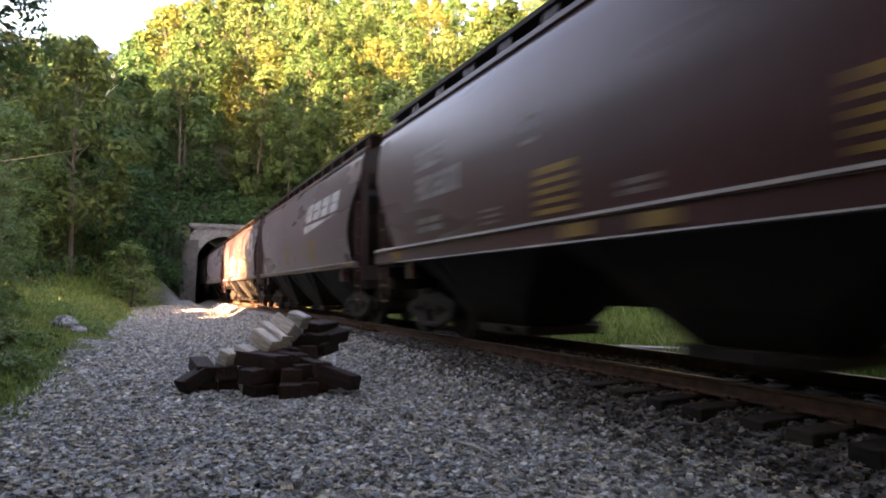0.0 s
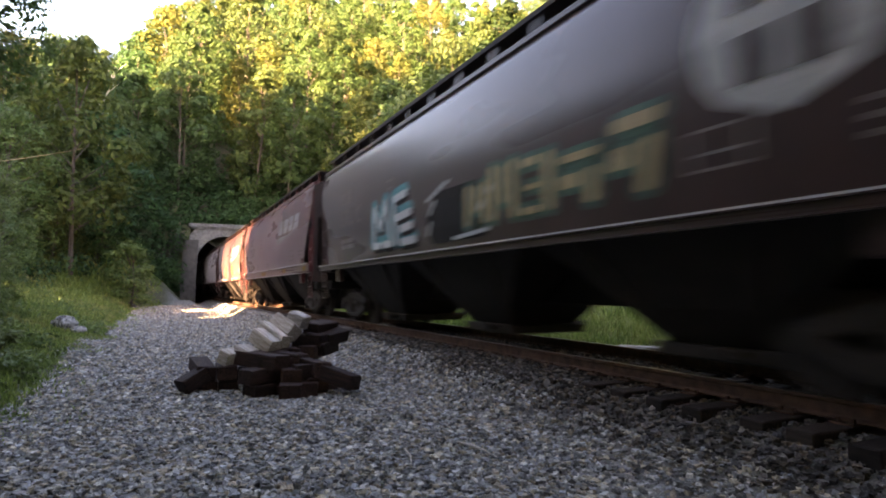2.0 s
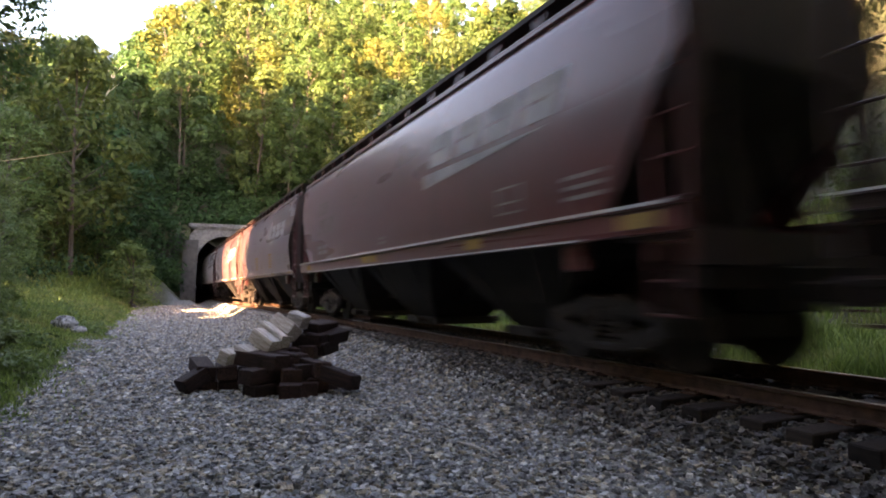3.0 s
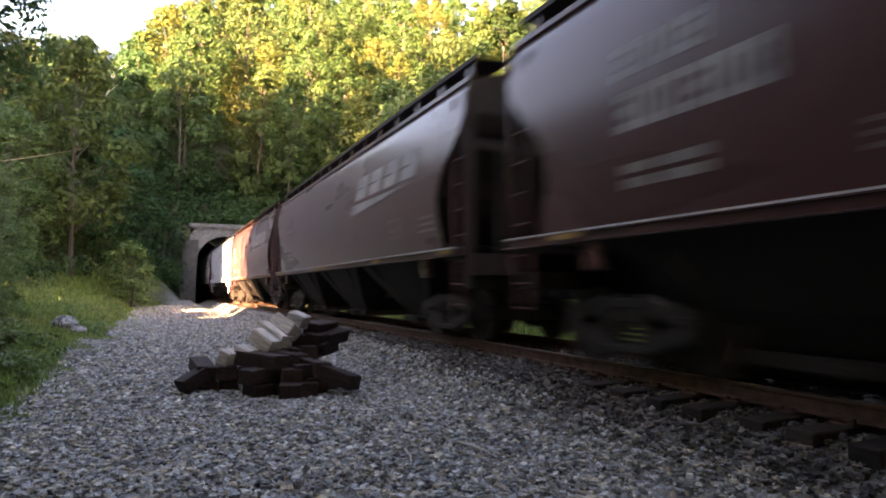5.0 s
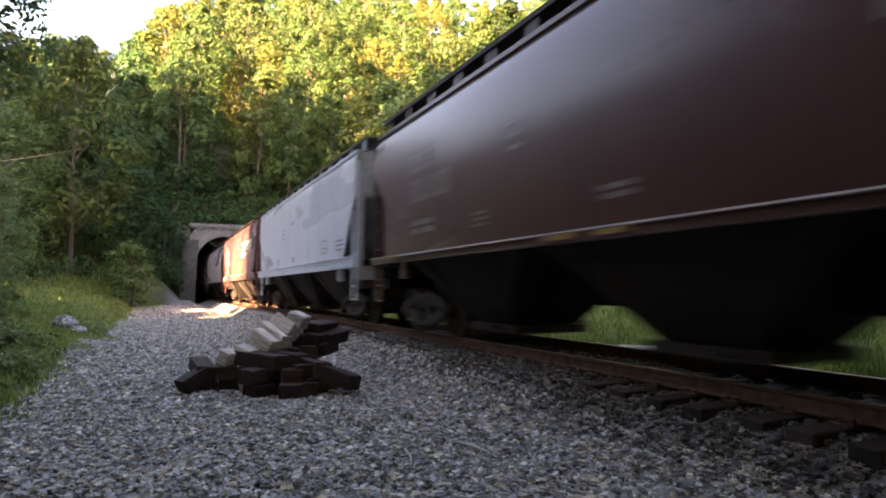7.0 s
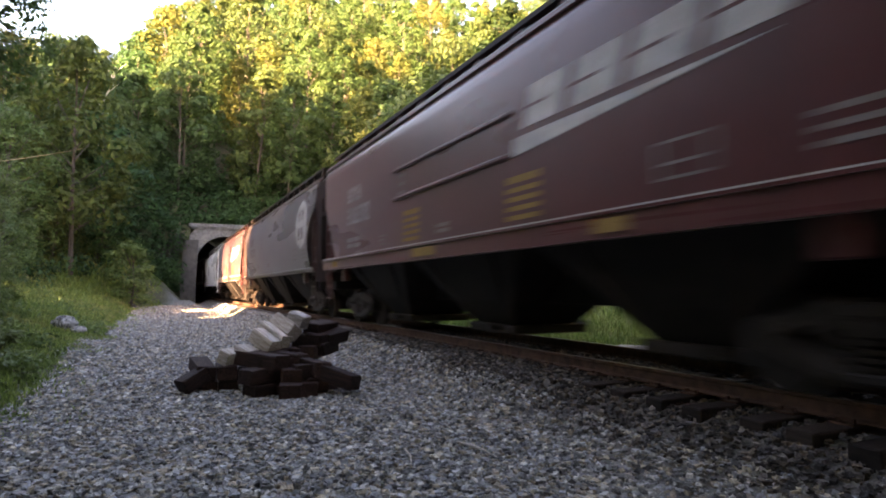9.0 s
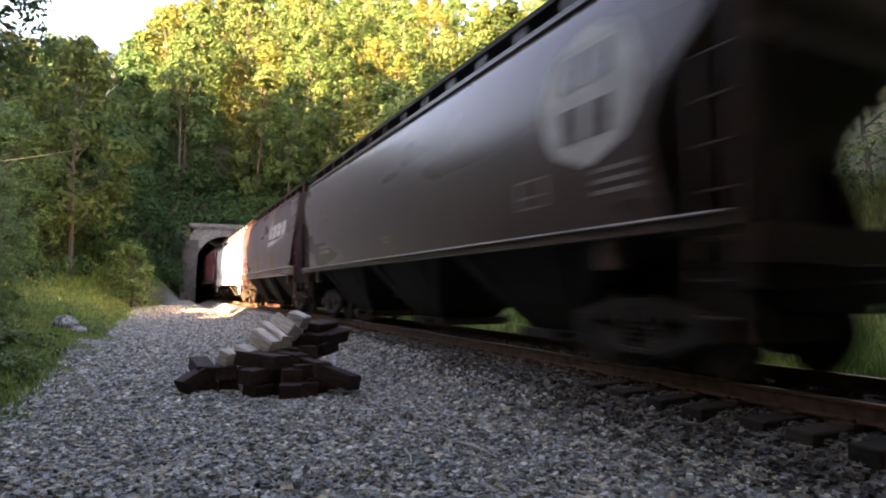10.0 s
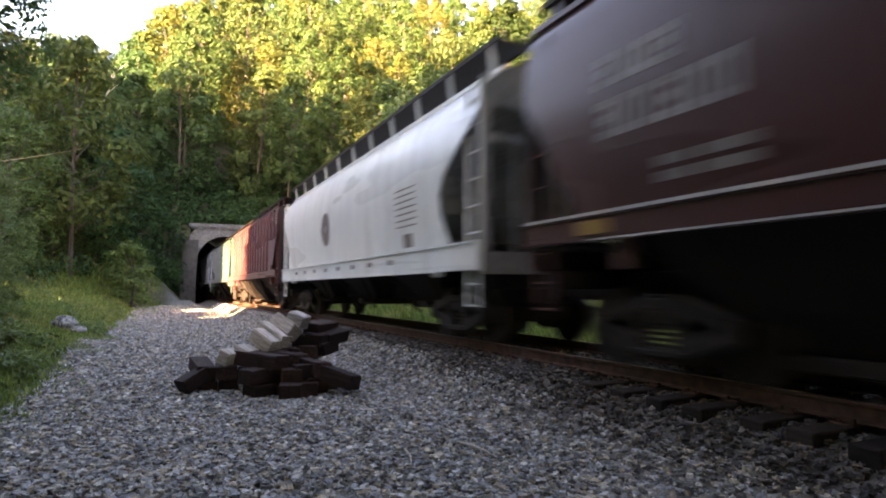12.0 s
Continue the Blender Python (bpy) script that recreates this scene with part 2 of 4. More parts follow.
def land(x, y):
    """Height of the ground."""
    a = abs(x)
    heap = smooth(4.2, 7.0, y)
    z = -0.235 + 0.05 * heap - (0.385 + 0.05 * heap) * smooth(1.05 + 0.4 * heap, 2.35 + 0.2 * heap, a)
    if x < -2.5:
        z += 0.50 * smooth(38, 60, y) * smooth(-2.4, -3.4, x) * smooth(-9, -5, x)
    if x > 2.5:
        z += 0.35 * smooth(2.5, 6.0, x)
    # left bank and hillside
    toe = -7.6 - 1.2 * noise.noise((y * 0.09, 3.0, 0)) + 3.0 * smooth(44, 60, y)
    if x < toe:
        d = toe - x
        z += 0.26 * min(d, 7) + 0.66 * max(0, d - 7) + 0.8 * smooth(40, 62, y) * min(d, 5)
    # right bank; its unseen stretch behind the viewer is steepened to block sky
    right = 9.0 - 4.0 * smooth(20, 60, y) - 2.0 * smooth(4, -8, y)
    if x > right:
        z += (0.60 + 0.4 * smooth(4, -8, y)) * (x - right)
    if y > PORTAL_Y:
        z = max(z, 7.0 + (0.70 - 0.24 * smooth(2, -14, x)) * (y - PORTAL_Y) - 2.2 * smooth(4, 0, a) * smooth(80, 63, y)) + 0.0
        if a > 3:
            z += 0.12 * (a - 3) * smooth(63, 80, y)
    c = -0.6 * x + 0.8 * y
    # unseen ridge towards the sun, its crest shaped to place the shade line
    if x < -40 and y < 100:
        crest = 21 + 8 * smooth(11, 20, c) + 13 * smooth(21, 29, c) - 4 * smooth(44, 60, c)
        z *= 1 - 0.8 * smooth(-82, -110, x)
    else:
        crest = 37 + 38 * smooth(-20, 16, x)
    if z > crest - 6:
        z = crest - 6 + 6 * (1 - math.exp(-(z - crest + 6) / 6))
    if z > 1.5:
        z += min(1, (z - 1.5) / 8) * (0.6 if x < -40 else 2.2) * noise.fractal((x * 0.05, y * 0.05, 1.7), 1, 2, 3)
    # a notch cut through the unseen ridge so the low sun reaches the track
    if x < -15:
        k = (-3.0 - x) / 0.8
        floor = -0.8 + 0.158 * k - 2.0
        w = abs(c - 33.5)
        if w < 9:
            z = min(z, floor + (z - floor) * smooth(5.0, 8.0, w))
    return z


def surface(x, y):
    """The ground with the unevenness of the gravel."""
    z = land(x, y)
    if -8 < x < 3.2 and y < 63 and abs(x) > 1.4:
        z += (0.035 * noise.noise((x * 0.9, y * 0.9, 0)) + 0.015 * noise.noise((x * 2, y * 2, 5))) * (1 - 0.8 * smooth(18, 30, y))
    return z


def ground():
    xs = sorted({*np.arange(-9, 4.01, 0.25).round(3), *np.arange(-30, 30, 1.0), *np.arange(-112, -30, 2.0), *np.arange(-150, 150, 6.0), -1500, -900, -500, -300, -200, 200, 300, 500, 900, 1500})
    ys = sorted({*np.arange(1, 12, 0.5), *np.arange(-6, 62, 1.0), *np.arange(-70, -6, 2.0), 62.6, 63.2, *np.arange(64, 110, 2.0), *np.arange(-150, 300, 6.0), -1500, -900, -500, -250, 320, 400, 600, 1000, 1500})
    xs, ys = [float(v) for v in xs], [float(v) for v in ys]
    nx = len(xs)
    verts, soil = [], []
    for y in ys:
        for x in xs:
            z = surface(x, y)
            verts.append((x, y, z))
            edge = -7.2 + 0.7 * noise.noise((x * 0.8, y * 0.5, 9)) + 0.4 * smooth(44, 58, y)
            bare = 0.95 * smooth(45, 51, y) * smooth(-4.6, -5.6, x)
            soil.append(1.0 if y > 62.9 or (y > 58 and abs(x) > 3.4) else max(bare, smooth(edge + 0.5, edge - 0.6, x), smooth(2.6, 3.6, x)))
    faces = []
    for j in range(len(ys) - 1):
        for i in range(nx - 1):
            if 62.5 < ys[j] < 63.1 and -3.3 < xs[i] and xs[i + 1] < 3.3:
                continue
            faces.append((j * nx + i, j * nx + i + 1, (j + 1) * nx + i + 1, (j + 1) * nx + i))
    me = raw_mesh("ground", verts, faces, M_GROUND, True)
    me.attributes.new("soil", "FLOAT", "POINT").data.foreach_set("value", soil)
    me.attributes.new("bed_shade", "FLOAT", "POINT").data.foreach_set("value", [smooth(2.7, 1.7, abs(v[0]) + 0.4 * noise.noise((v[0], v[1] * 0.7, 3))) for v in verts])
    return tagged(new("ground", me), "grey gravel trackside, grassy banks and a wooded hill", "ground", kind="structure")


ground()


# ---- tunnel ----
def arch_points(half, spring, rise, n=14):
    pts = [(-half, -0.6), (-half, spring)]
    pts += [(-half * math.cos(math.pi * i / n), spring + rise * math.sin(math.pi * i / n)) for i in range(1, n)]
    return pts + [(half, spring), (half, -0.6)]


def tunnel():
    thing = tagged(new("tunnel_portal"), "weathered concrete railway tunnel portal with a dark arch", "tunnel", kind="structure")
    thing.matrix_basis = pose(0, PORTAL_Y, 0)
    inner = arch_points(2.67, 3.5, 2.67)
    # face wall: quads from the arch out to a rectangle
    bm = bmesh.new()
    half, top = 3.35, 7.0
    outer = []
    for x, z in inner:
        if z <= 3.5:
            outer.append((math.copysign(half, x), z))
        else:
            a = math.atan2(z - 3.5, x)
            k = min(half / abs(math.cos(a)) if abs(math.cos(a)) > 1e-6 else 99, (top - 3.5) / max(math.sin(a), 1e-6))
            outer.append((k * math.cos(a), 3.5 + k * math.sin(a)))
    rows = []
    for y in (0.0, 1.1):
        rows.append(([bm.verts.new((x, y, z)) for x, z in inner], [bm.verts.new((x, y, z)) for x, z in outer]))
    for i in range(len(inner) - 1):
        (a0, b0), (a1, b1) = rows
        bm.faces.new((a0[i], a0[i + 1], b0[i + 1], b0[i]))
        bm.faces.new((b0[i], b0[i + 1], b1[i + 1], b1[i]))
        bm.faces.new((a0[i], a1[i], a1[i + 1], a0[i + 1]))
    part("face_wall", bm, M_CONC, thing)
    bm = bmesh.new()
    box(bm, (0, 0.35, 7.19), (6.9, 1.1, 0.38), bevel=0.04)
    part("coping", bm, M_CONC, thing, "projecting concrete coping stained pale")
    bm = bmesh.new()
    box(bm, (0, 0.40, 6.92), (6.6, 1.0, 0.16), bevel=0.02)
    part("string_course", bm, M_CONC, thing)
    for sx in (-1, 1):
        bm = bmesh.new()
        r = bmesh.ops.create_cube(bm, size=1.0, matrix=Matrix.Translation((sx * 3.45, -0.35, 2.5)) @ Matrix.Diagonal((1.35, 0.72, 6.4, 1)))
        for v in r["verts"]:
            if v.co.z > 3:
                v.co.x -= sx * 0.25
                v.co.y += 0.25
        part("buttress", bm, M_CONC_DARK, thing, "battered concrete buttress")
        bm = bmesh.new()
        vs = [bm.verts.new(p) for p in ((sx * 3.7, 0.2, -1), (sx * 3.7, 0.2, 6.6), (sx * 6.4, -1.0, 4.8), (sx * 6.4, -1.0, -1))]
        f = bm.faces.new(vs)
        e = bmesh.ops.extrude_face_region(bm, geom=[f])
        bmesh.ops.translate(bm, vec=(sx * 0.3, 0.6, 0), verts=[g for g in e["geom"] if isinstance(g, bmesh.types.BMVert)])
        part("wing_wall", bm, M_SOOT, thing, "dark sloping wing wall")
    # lining: a thick arch through the hill
    bm = bmesh.new()
    ring_a = [bm.verts.new((x, 1.1, z)) for x, z in inner]
    ring_b = [bm.verts.new((x, 250, z)) for x, z in inner]
    for i in range(len(inner) - 1):
        bm.faces.new((ring_a[i], ring_a[i + 1], ring_b[i + 1], ring_b[i]))
    bm.faces.new(ring_b)
    f = bm.faces.new((ring_a[0], ring_a[-1], ring_b[-1], ring_b[0]))
    bm.normal_update()
    part("lining", bm, M_SOOT, thing, "soot-black tunnel lining")


tunnel()


# ---- track ----
def track():
    tie_bm = bmesh.new()
    box(tie_bm, (0, 0, -0.27), (2.80, 0.23, 0.18), bevel=0.012)
    tie_me = as_mesh("tie", tie_bm, M_TIE)
    plate_bm = bmesh.new()
    for sx in (-1, 1):
        box(plate_bm, (sx * 0.755, 0, -0.172), (0.34, 0.19, 0.016))
        for dx in (-0.1, 0.1):
            for dy in (-0.06, 0.06):
                box(plate_bm, (sx * 0.755 + dx, dy, -0.150), (0.03, 0.025, 0.04))
    plate_me = as_mesh("tie_plate", plate_bm, M_RUST)
    bed = tagged(new("railway_track"), "rusty steel rails on dark timber ties", "railway track", kind="structure")
    rng = random.Random(3)
    for i in range(150):
        y = -8 + i * 0.5 + rng.uniform(-0.03, 0.03)
        part("tie", tie_me, None, bed, at=pose(rng.uniform(-0.06, 0.05), y, rng.uniform(-0.012, 0.004), rz=rng.uniform(-1.2, 1.2)))
        part("tie_plate", plate_me, None, bed, at=pose(0, y, 0))
    prof = [(-0.07, -0.165), (0.07, -0.165), (0.07, -0.152), (0.012, -0.135), (0.012, -0.04), (0.036, -0.03), (0.036, -0.004), (0.03, 0.0),
            (-0.03, 0.0), (-0.036, -0.004), (-0.036, -0.03), (-0.012, -0.04), (-0.012, -0.135), (-0.07, -0.152)]
    for sx in (-1, 1):
        bm = bmesh.new()
        a = [bm.verts.new((sx * 0.755 + x, -60, z)) for x, z in prof]
        b = [bm.verts.new((sx * 0.755 + x, 300, z)) for x, z in prof]
        for i in range(len(prof)):
            j = (i + 1) % len(prof)
            f = bm.faces.new((a[i], a[j], b[j], b[i]))
            f.material_index = 1 if i == 7 else 0
        rail = part("rail", bm, M_RUST, bed, "rust-brown rail with a polished head")
        rail.data.materials.append(M_TREAD)


track()


# ---- covered hopper cars ----
SPEED = 14.84
JOINTS = [-5.0, 13.0, 29.55, 47.75, 65.1, 81.8, 99.5, 117.2, 133.8, 151.1, 168.8, 185.2, 202.2, 219.5, 237.0, 254.0, 271.0]


def side_x(z, style):
    """Half width of the body at the height z."""
    if style == "curved":
        pts = [(1.45, 1.52), (1.9, 1.575), (2.5, 1.61), (3.1, 1.61), (3.7, 1.56), (4.1, 1.48), (4.35, 1.38)]
    elif style in ("round", "tall"):
        pts = [(1.45, 1.50), (1.9, 1.56), (2.6, 1.62), (3.2, 1.62), (3.7, 1.55), (4.1, 1.36), (4.35, 1.10)]
    elif style == "flat":
        pts = [(1.45, 1.58), (3.0, 1.58), (4.1, 1.58), (4.35, 1.50)]
    else:
        pts = [(1.45, 1.55), (2.2, 1.60), (3.0, 1.60), (3.7, 1.56), (4.1, 1.50), (4.35, 1.40)]
    for (z0, x0), (z1, x1) in zip(pts, pts[1:]):
        if z <= z1:
            t = max(0, (z - z0) / (z1 - z0))
            return x0 + (x1 - x0) * t
    return pts[-1][1]


def end_cut(z, style):
    """How far the side sheet stands back from the body's end at the height z."""
    if style == "tall":
        return 1.30 * smooth(3.8, 2.5, z) - 0.30 * smooth(2.2, 1.6, z)
    if style in ("round", "curved"):
        return 0.95 * smooth(3.75, 2.5, z) - 0.22 * smooth(2.2, 1.6, z)
    return 0.05 + 1.0 * (3.25 - z) / 1.55 if z < 3.25 else 0.0


def shell(half, style):
    bm = bmesh.new()
    zs = [1.50 if style in ("curved", "round") else 1.62, 1.9, 2.2, 2.5, 2.8, 3.05, 3.25, 3.5, 3.75, 3.95, 4.1, 4.28]
    if style in ("round", "tall"):
        zs += [4.33]
    left = [(-side_x(z, style), z) for z in zs]
    xt = -left[-1][0]
    zt = left[-1][1]
    roof = [(-xt * k, zt + 0.30 * (1 - k * k)) for k in (0.8, 0.5, 0.2, -0.2, -0.5, -0.8)]
    prof = left + roof + [(-x, z) for x, z in reversed(left)]
    ends = []
    for s in (-1, 1):
        ends.append([bm.verts.new((x, s * (half - end_cut(min(z, 4.2), style)), z)) for x, z in prof])
    n = len(prof)
    for i in range(n - 1):
        bm.faces.new((ends[0][i], ends[0][i + 1], ends[1][i + 1], ends[1][i])).smooth = True
    # end walls, flush at the top and sloping inward behind the side sheets below
    inner = []
    for s in (-1, 1):
        e = []
        for x, z in prof:
            back = 0.01 if z > 3.2 else 0.05 + 1.2 * (3.2 - z)
            e.append(bm.verts.new((x * 0.985, s * (half - max(back, end_cut(min(z, 4.2), style) + 0.02)), z - 0.004)))
        inner.append(e)
        for i in range(n // 2 - 1):
            bm.faces.new((e[i], e[i + 1], e[n - 2 - i], e[n - 1 - i])).material_index = 1
    bm.faces.new((inner[0][0], inner[1][0], inner[1][-1], inner[0][-1]))
    return bm


def decal(bm, pts, style, lift=0.008):
    """A thin painted patch on the trackside face, from corners (y, z), cut into strips that follow the curve."""
    ys = [p[0] for p in pts]
    vs = []
    for y, z in pts:
        vs.append(bm.verts.new((-side_x(z, style) - lift, y, z)))
    bm.faces.new(vs)


def bar(bm, y0, y1, z0, z1, style, slant=0.0, lift=0.008):
    n = max(1, math.ceil((z1 - z0) / 0.35))
    for i in range(n):
        a, b = z0 + (z1 - z0) * i / n, z0 + (z1 - z0) * (i + 1) / n
        sa, sb = slant * (a - z0), slant * (b - z0)
        decal(bm, [(y0 + sa, a), (y1 + sa, a), (y1 + sb, b), (y0 + sb, b)], style, lift)


def ring(bm, cy, cz, ry, rz, w, style, n=40):
    for i in range(n):
        q = [2 * math.pi * (i + d) / n for d in (0, 1)]
        decal(bm, [(cy + ry * math.cos(q[0]), cz + rz * math.sin(q[0])), (cy + ry * math.cos(q[1]), cz + rz * math.sin(q[1])),
                   (cy + (ry - w) * math.cos(q[1]), cz + (rz - w) * math.sin(q[1])), (cy + (ry - w) * math.cos(q[0]), cz + (rz - w) * math.sin(q[0]))], style)


def side_frame():
    """Cast side frame of a truck, with its spring window."""
    bm = bmesh.new()
    for sy in (-1, 1):
        box(bm, (0, sy * 0.89, 0.50), (0.17, 0.34, 0.29), bevel=0.04)
        rod(bm, (-0.12, sy * 0.89, 0.46), (0.12, sy * 0.89, 0.46), 0.11, 12)
        box(bm, (0, 0, 0), (0.15, 0.82, 0.19), pose(0, sy * 0.55, 0.66, rx=-sy * 14), 0.02)
        box(bm, (0, 0, 0), (0.15, 0.77, 0.19), pose(0, sy * 0.55, 0.34, rx=sy * 20), 0.02)
        box(bm, (0, sy * 0.28, 0.48), (0.14, 0.17, 0.46), bevel=0.02)
    box(bm, (0, 0, 0.74), (0.16, 0.70, 0.12), bevel=0.02)
    box(bm, (0, 0, 0.22), (0.18, 0.66, 0.09), bevel=0.02)
    for dy in (-0.13, 0.0, 0.13):
        for k in range(4):
            rod(bm, (0, dy, 0.28 + k * 0.065), (0, dy, 0.315 + k * 0.065), 0.055, 8)
    return as_mesh("side_frame", bm, M_TRUCK)


def wheelset():
    bm = bmesh.new()
    rod(bm, (-0.98, 0, 0), (0.98, 0, 0), 0.08, 10)
    for s in (-1, 1):
        x = s * 0.755
        rod(bm, (x - 0.06, 0, 0), (x + 0.06, 0, 0), 0.455, 28)
        rod(bm, (x - s * 0.085, 0, 0), (x - s * 0.055, 0, 0), 0.485, 28)
        rod(bm, (x + s * 0.03, 0, 0), (x + s * 0.11, 0, 0), 0.14, 12)
        for k in range(5):
            a = 2 * math.pi * k / 5
            rod(bm, (x + s * 0.055, 0.27 * math.cos(a), 0.27 * math.sin(a)), (x + s * 0.07, 0.27 * math.cos(a), 0.27 * math.sin(a)), 0.05, 6)
    return as_mesh("wheelset", bm, M_TRUCK)


ME_FRAME, ME_WHEEL = side_frame(), wheelset()
bolster_bm = box(bmesh.new(), (0, 0, 0.62), (2.1, 0.30, 0.22), bevel=0.03)
rod(bolster_bm, (0, 0, 0.7), (0, 0, 0.95), 0.2, 12)
ME_BOLSTER = as_mesh("truck", bolster_bm, M_TRUCK)
ladder_bm = bmesh.new()
for dy in (-0.21, 0.21):
    box(ladder_bm, (0, dy, 2.62), (0.07, 0.045, 2.9))
for k in range(7):
    rod(ladder_bm, (0, -0.21, 1.35 + k * 0.42), (0, 0.21, 1.35 + k * 0.42), 0.014, 6)
LADDER_MESHES = {}


def ladder_mesh(mat):
    if mat.name not in LADDER_MESHES:
        LADDER_MESHES[mat.name] = as_mesh("ladder", ladder_bm.copy(), mat)
    return LADDER_MESHES[mat.name]


WHEELS, CARS = [], []


def hopper_car(i, mat, style, label, marks=(), ribs=0, tall=False):
    y0, y1 = JOINTS[i], JOINTS[i + 1]
    length = y1 - y0
    drop = 0.16 if tall else 0.0
    half = (length - 1.30) / 2
    # end materials are darker than the sides to carry the gap's shade
    end_mat = M_END_PALE if mat in (M_GREY, M_CREAM) else mat if mat is M_GREEN else M_END_SHADE
    car = tagged(new("hopper_car"), label, "freight car", "cars of the freight train")
    car.matrix_basis = pose(0, (y0 + y1) / 2, 0)
    CARS.append((car, (y0 + y1) / 2))
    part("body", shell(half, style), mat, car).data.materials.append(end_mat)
    for sx in (-1, 1):
        bm = bmesh.new()
        x = side_x(1.6, style)
        if style in ("curved", "round"):
            box(bm, (sx * (x + 0.01), 0, 1.505), (0.10, 2 * half, 0.125), bevel=0.012)
            box(bm, (sx * (x + 0.035), 0, 1.555), (0.11, 2 * half, 0.022))
            box(bm, (sx * (x + 0.03), 0, 1.448), (0.12, 2 * half, 0.02))
        else:
            box(bm, (sx * (x + 0.01), 0, 1.56 - drop), (0.10, 2 * half, 0.26 + drop), bevel=0.012)
            box(bm, (sx * (x + 0.035), 0, 1.70 - drop / 2), (0.11, 2 * half, 0.035))
            box(bm, (sx * (x + 0.03), 0, 1.435 - 1.5 * drop), (0.12, 2 * half - 2.6, 0.025))
        part("side_sill", bm, mat, car)
        bm = bmesh.new()
        zt = 4.30 if style not in ("round", "tall") else 4.34
        box(bm, (sx * side_x(zt, style), 0, zt), (0.11, 2 * half, 0.10), bevel=0.015)
        part("top_chord", bm, mat, car)
        for sy in (-1, 1):
            part("ladder", ladder_mesh(mat), None, car, at=pose(sx * 1.50, sy * (half - 0.24), 0))
            bm = bmesh.new()
            box(bm, (sx * 1.42, sy * (half - 0.03), 2.85), (0.12, 0.10, 2.75))
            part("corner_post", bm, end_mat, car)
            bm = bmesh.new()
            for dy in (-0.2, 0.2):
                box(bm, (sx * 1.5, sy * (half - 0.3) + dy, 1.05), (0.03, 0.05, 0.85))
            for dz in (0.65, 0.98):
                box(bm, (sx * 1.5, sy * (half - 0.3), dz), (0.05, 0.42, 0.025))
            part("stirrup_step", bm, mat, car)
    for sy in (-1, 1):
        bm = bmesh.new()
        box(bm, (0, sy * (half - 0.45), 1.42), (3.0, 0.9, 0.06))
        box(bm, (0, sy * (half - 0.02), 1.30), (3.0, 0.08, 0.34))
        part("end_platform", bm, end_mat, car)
        # beam and rods added to close off the bright gap between cars
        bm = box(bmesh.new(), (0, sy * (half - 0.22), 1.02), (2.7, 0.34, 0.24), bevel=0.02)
        part("gap_filler_sill", bm, M_BLACK, car)
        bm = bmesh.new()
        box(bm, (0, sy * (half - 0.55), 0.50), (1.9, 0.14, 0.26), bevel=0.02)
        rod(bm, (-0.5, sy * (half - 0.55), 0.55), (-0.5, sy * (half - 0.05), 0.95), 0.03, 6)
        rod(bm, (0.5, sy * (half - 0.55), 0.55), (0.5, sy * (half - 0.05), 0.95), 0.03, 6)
        part("gap_filler_rods", bm, M_TRUCK, car)
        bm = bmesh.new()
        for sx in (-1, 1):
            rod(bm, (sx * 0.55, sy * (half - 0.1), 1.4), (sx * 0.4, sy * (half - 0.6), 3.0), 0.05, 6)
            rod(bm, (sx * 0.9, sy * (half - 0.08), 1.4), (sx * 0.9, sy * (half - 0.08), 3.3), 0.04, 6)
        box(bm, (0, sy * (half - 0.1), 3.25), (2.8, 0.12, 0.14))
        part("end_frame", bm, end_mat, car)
        bm = bmesh.new()
        box(bm, (0, sy * (half + 0.30), 0.88), (0.20, 0.75, 0.20), bevel=0.03)
        box(bm, (sy * 0.06, sy * (half + 0.56), 0.88), (0.34, 0.22, 0.28), bevel=0.05)
        rod(bm, (0.3, sy * (half + 0.05), 0.8), (0.12, sy * (half + 0.6), 0.55), 0.03, 6)
        part("coupler", bm, M_TRUCK, car, "grimy cast steel coupler")
        ty = sy * (half - 1.70)
        for sx in (-1, 1):
            bm = box(bmesh.new(), (sx * 1.45, ty, 1.28), (0.14, 0.30, 0.34), bevel=0.02)
            part("jacking_pad", bm, mat, car)
        truck = part("truck", ME_BOLSTER, None, car, "grimy cast steel two-axle truck", at=pose(0, ty, 0))
        for sx in (-1, 1):
            part("side_frame", ME_FRAME, None, truck, at=pose(sx * 1.0, 0, 0))
        for ay in (-0.89, 0.89):
            w = part("wheelset", ME_WHEEL, None, truck, at=pose(0, ay, 0.46))
            WHEELS.append((w, ay))
    bm = bmesh.new()
    box(bm, (0, 0, 0.90), (0.5, 2 * half + 0.2, 0.46), bevel=0.02)
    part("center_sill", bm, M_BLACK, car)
    # discharge hoppers
    n = 3
    span = 2 * half - 3.1
    for k in range(n):
        cy = -span / 2 + span * (k + 0.5) / n
        w = span / n / 2
        bm = bmesh.new()
        top = [bm.verts.new((sx * 1.5, cy + sy * w, 1.64)) for sx, sy in ((-1, -1), (1, -1), (1, 1), (-1, 1))]
        up = 0.34 if tall else 0.0
        mid = [bm.verts.new((sx * 0.92, cy + sy * 1.02, 0.70 + up)) for sx, sy in ((-1, -1), (1, -1), (1, 1), (-1, 1))]
        low = [bm.verts.new((sx * 0.62, cy + sy * 0.62, 0.30 + up)) for sx, sy in ((-1, -1), (1, -1), (1, 1), (-1, 1))]
        for over, down in ((top, mid), (mid, low)):
            for a in range(4):
                b = (a + 1) % 4
                bm.faces.new((over[a], over[b], down[b], down[a]))
        bm.faces.new(low)
        bm.faces.new(top[::-1])
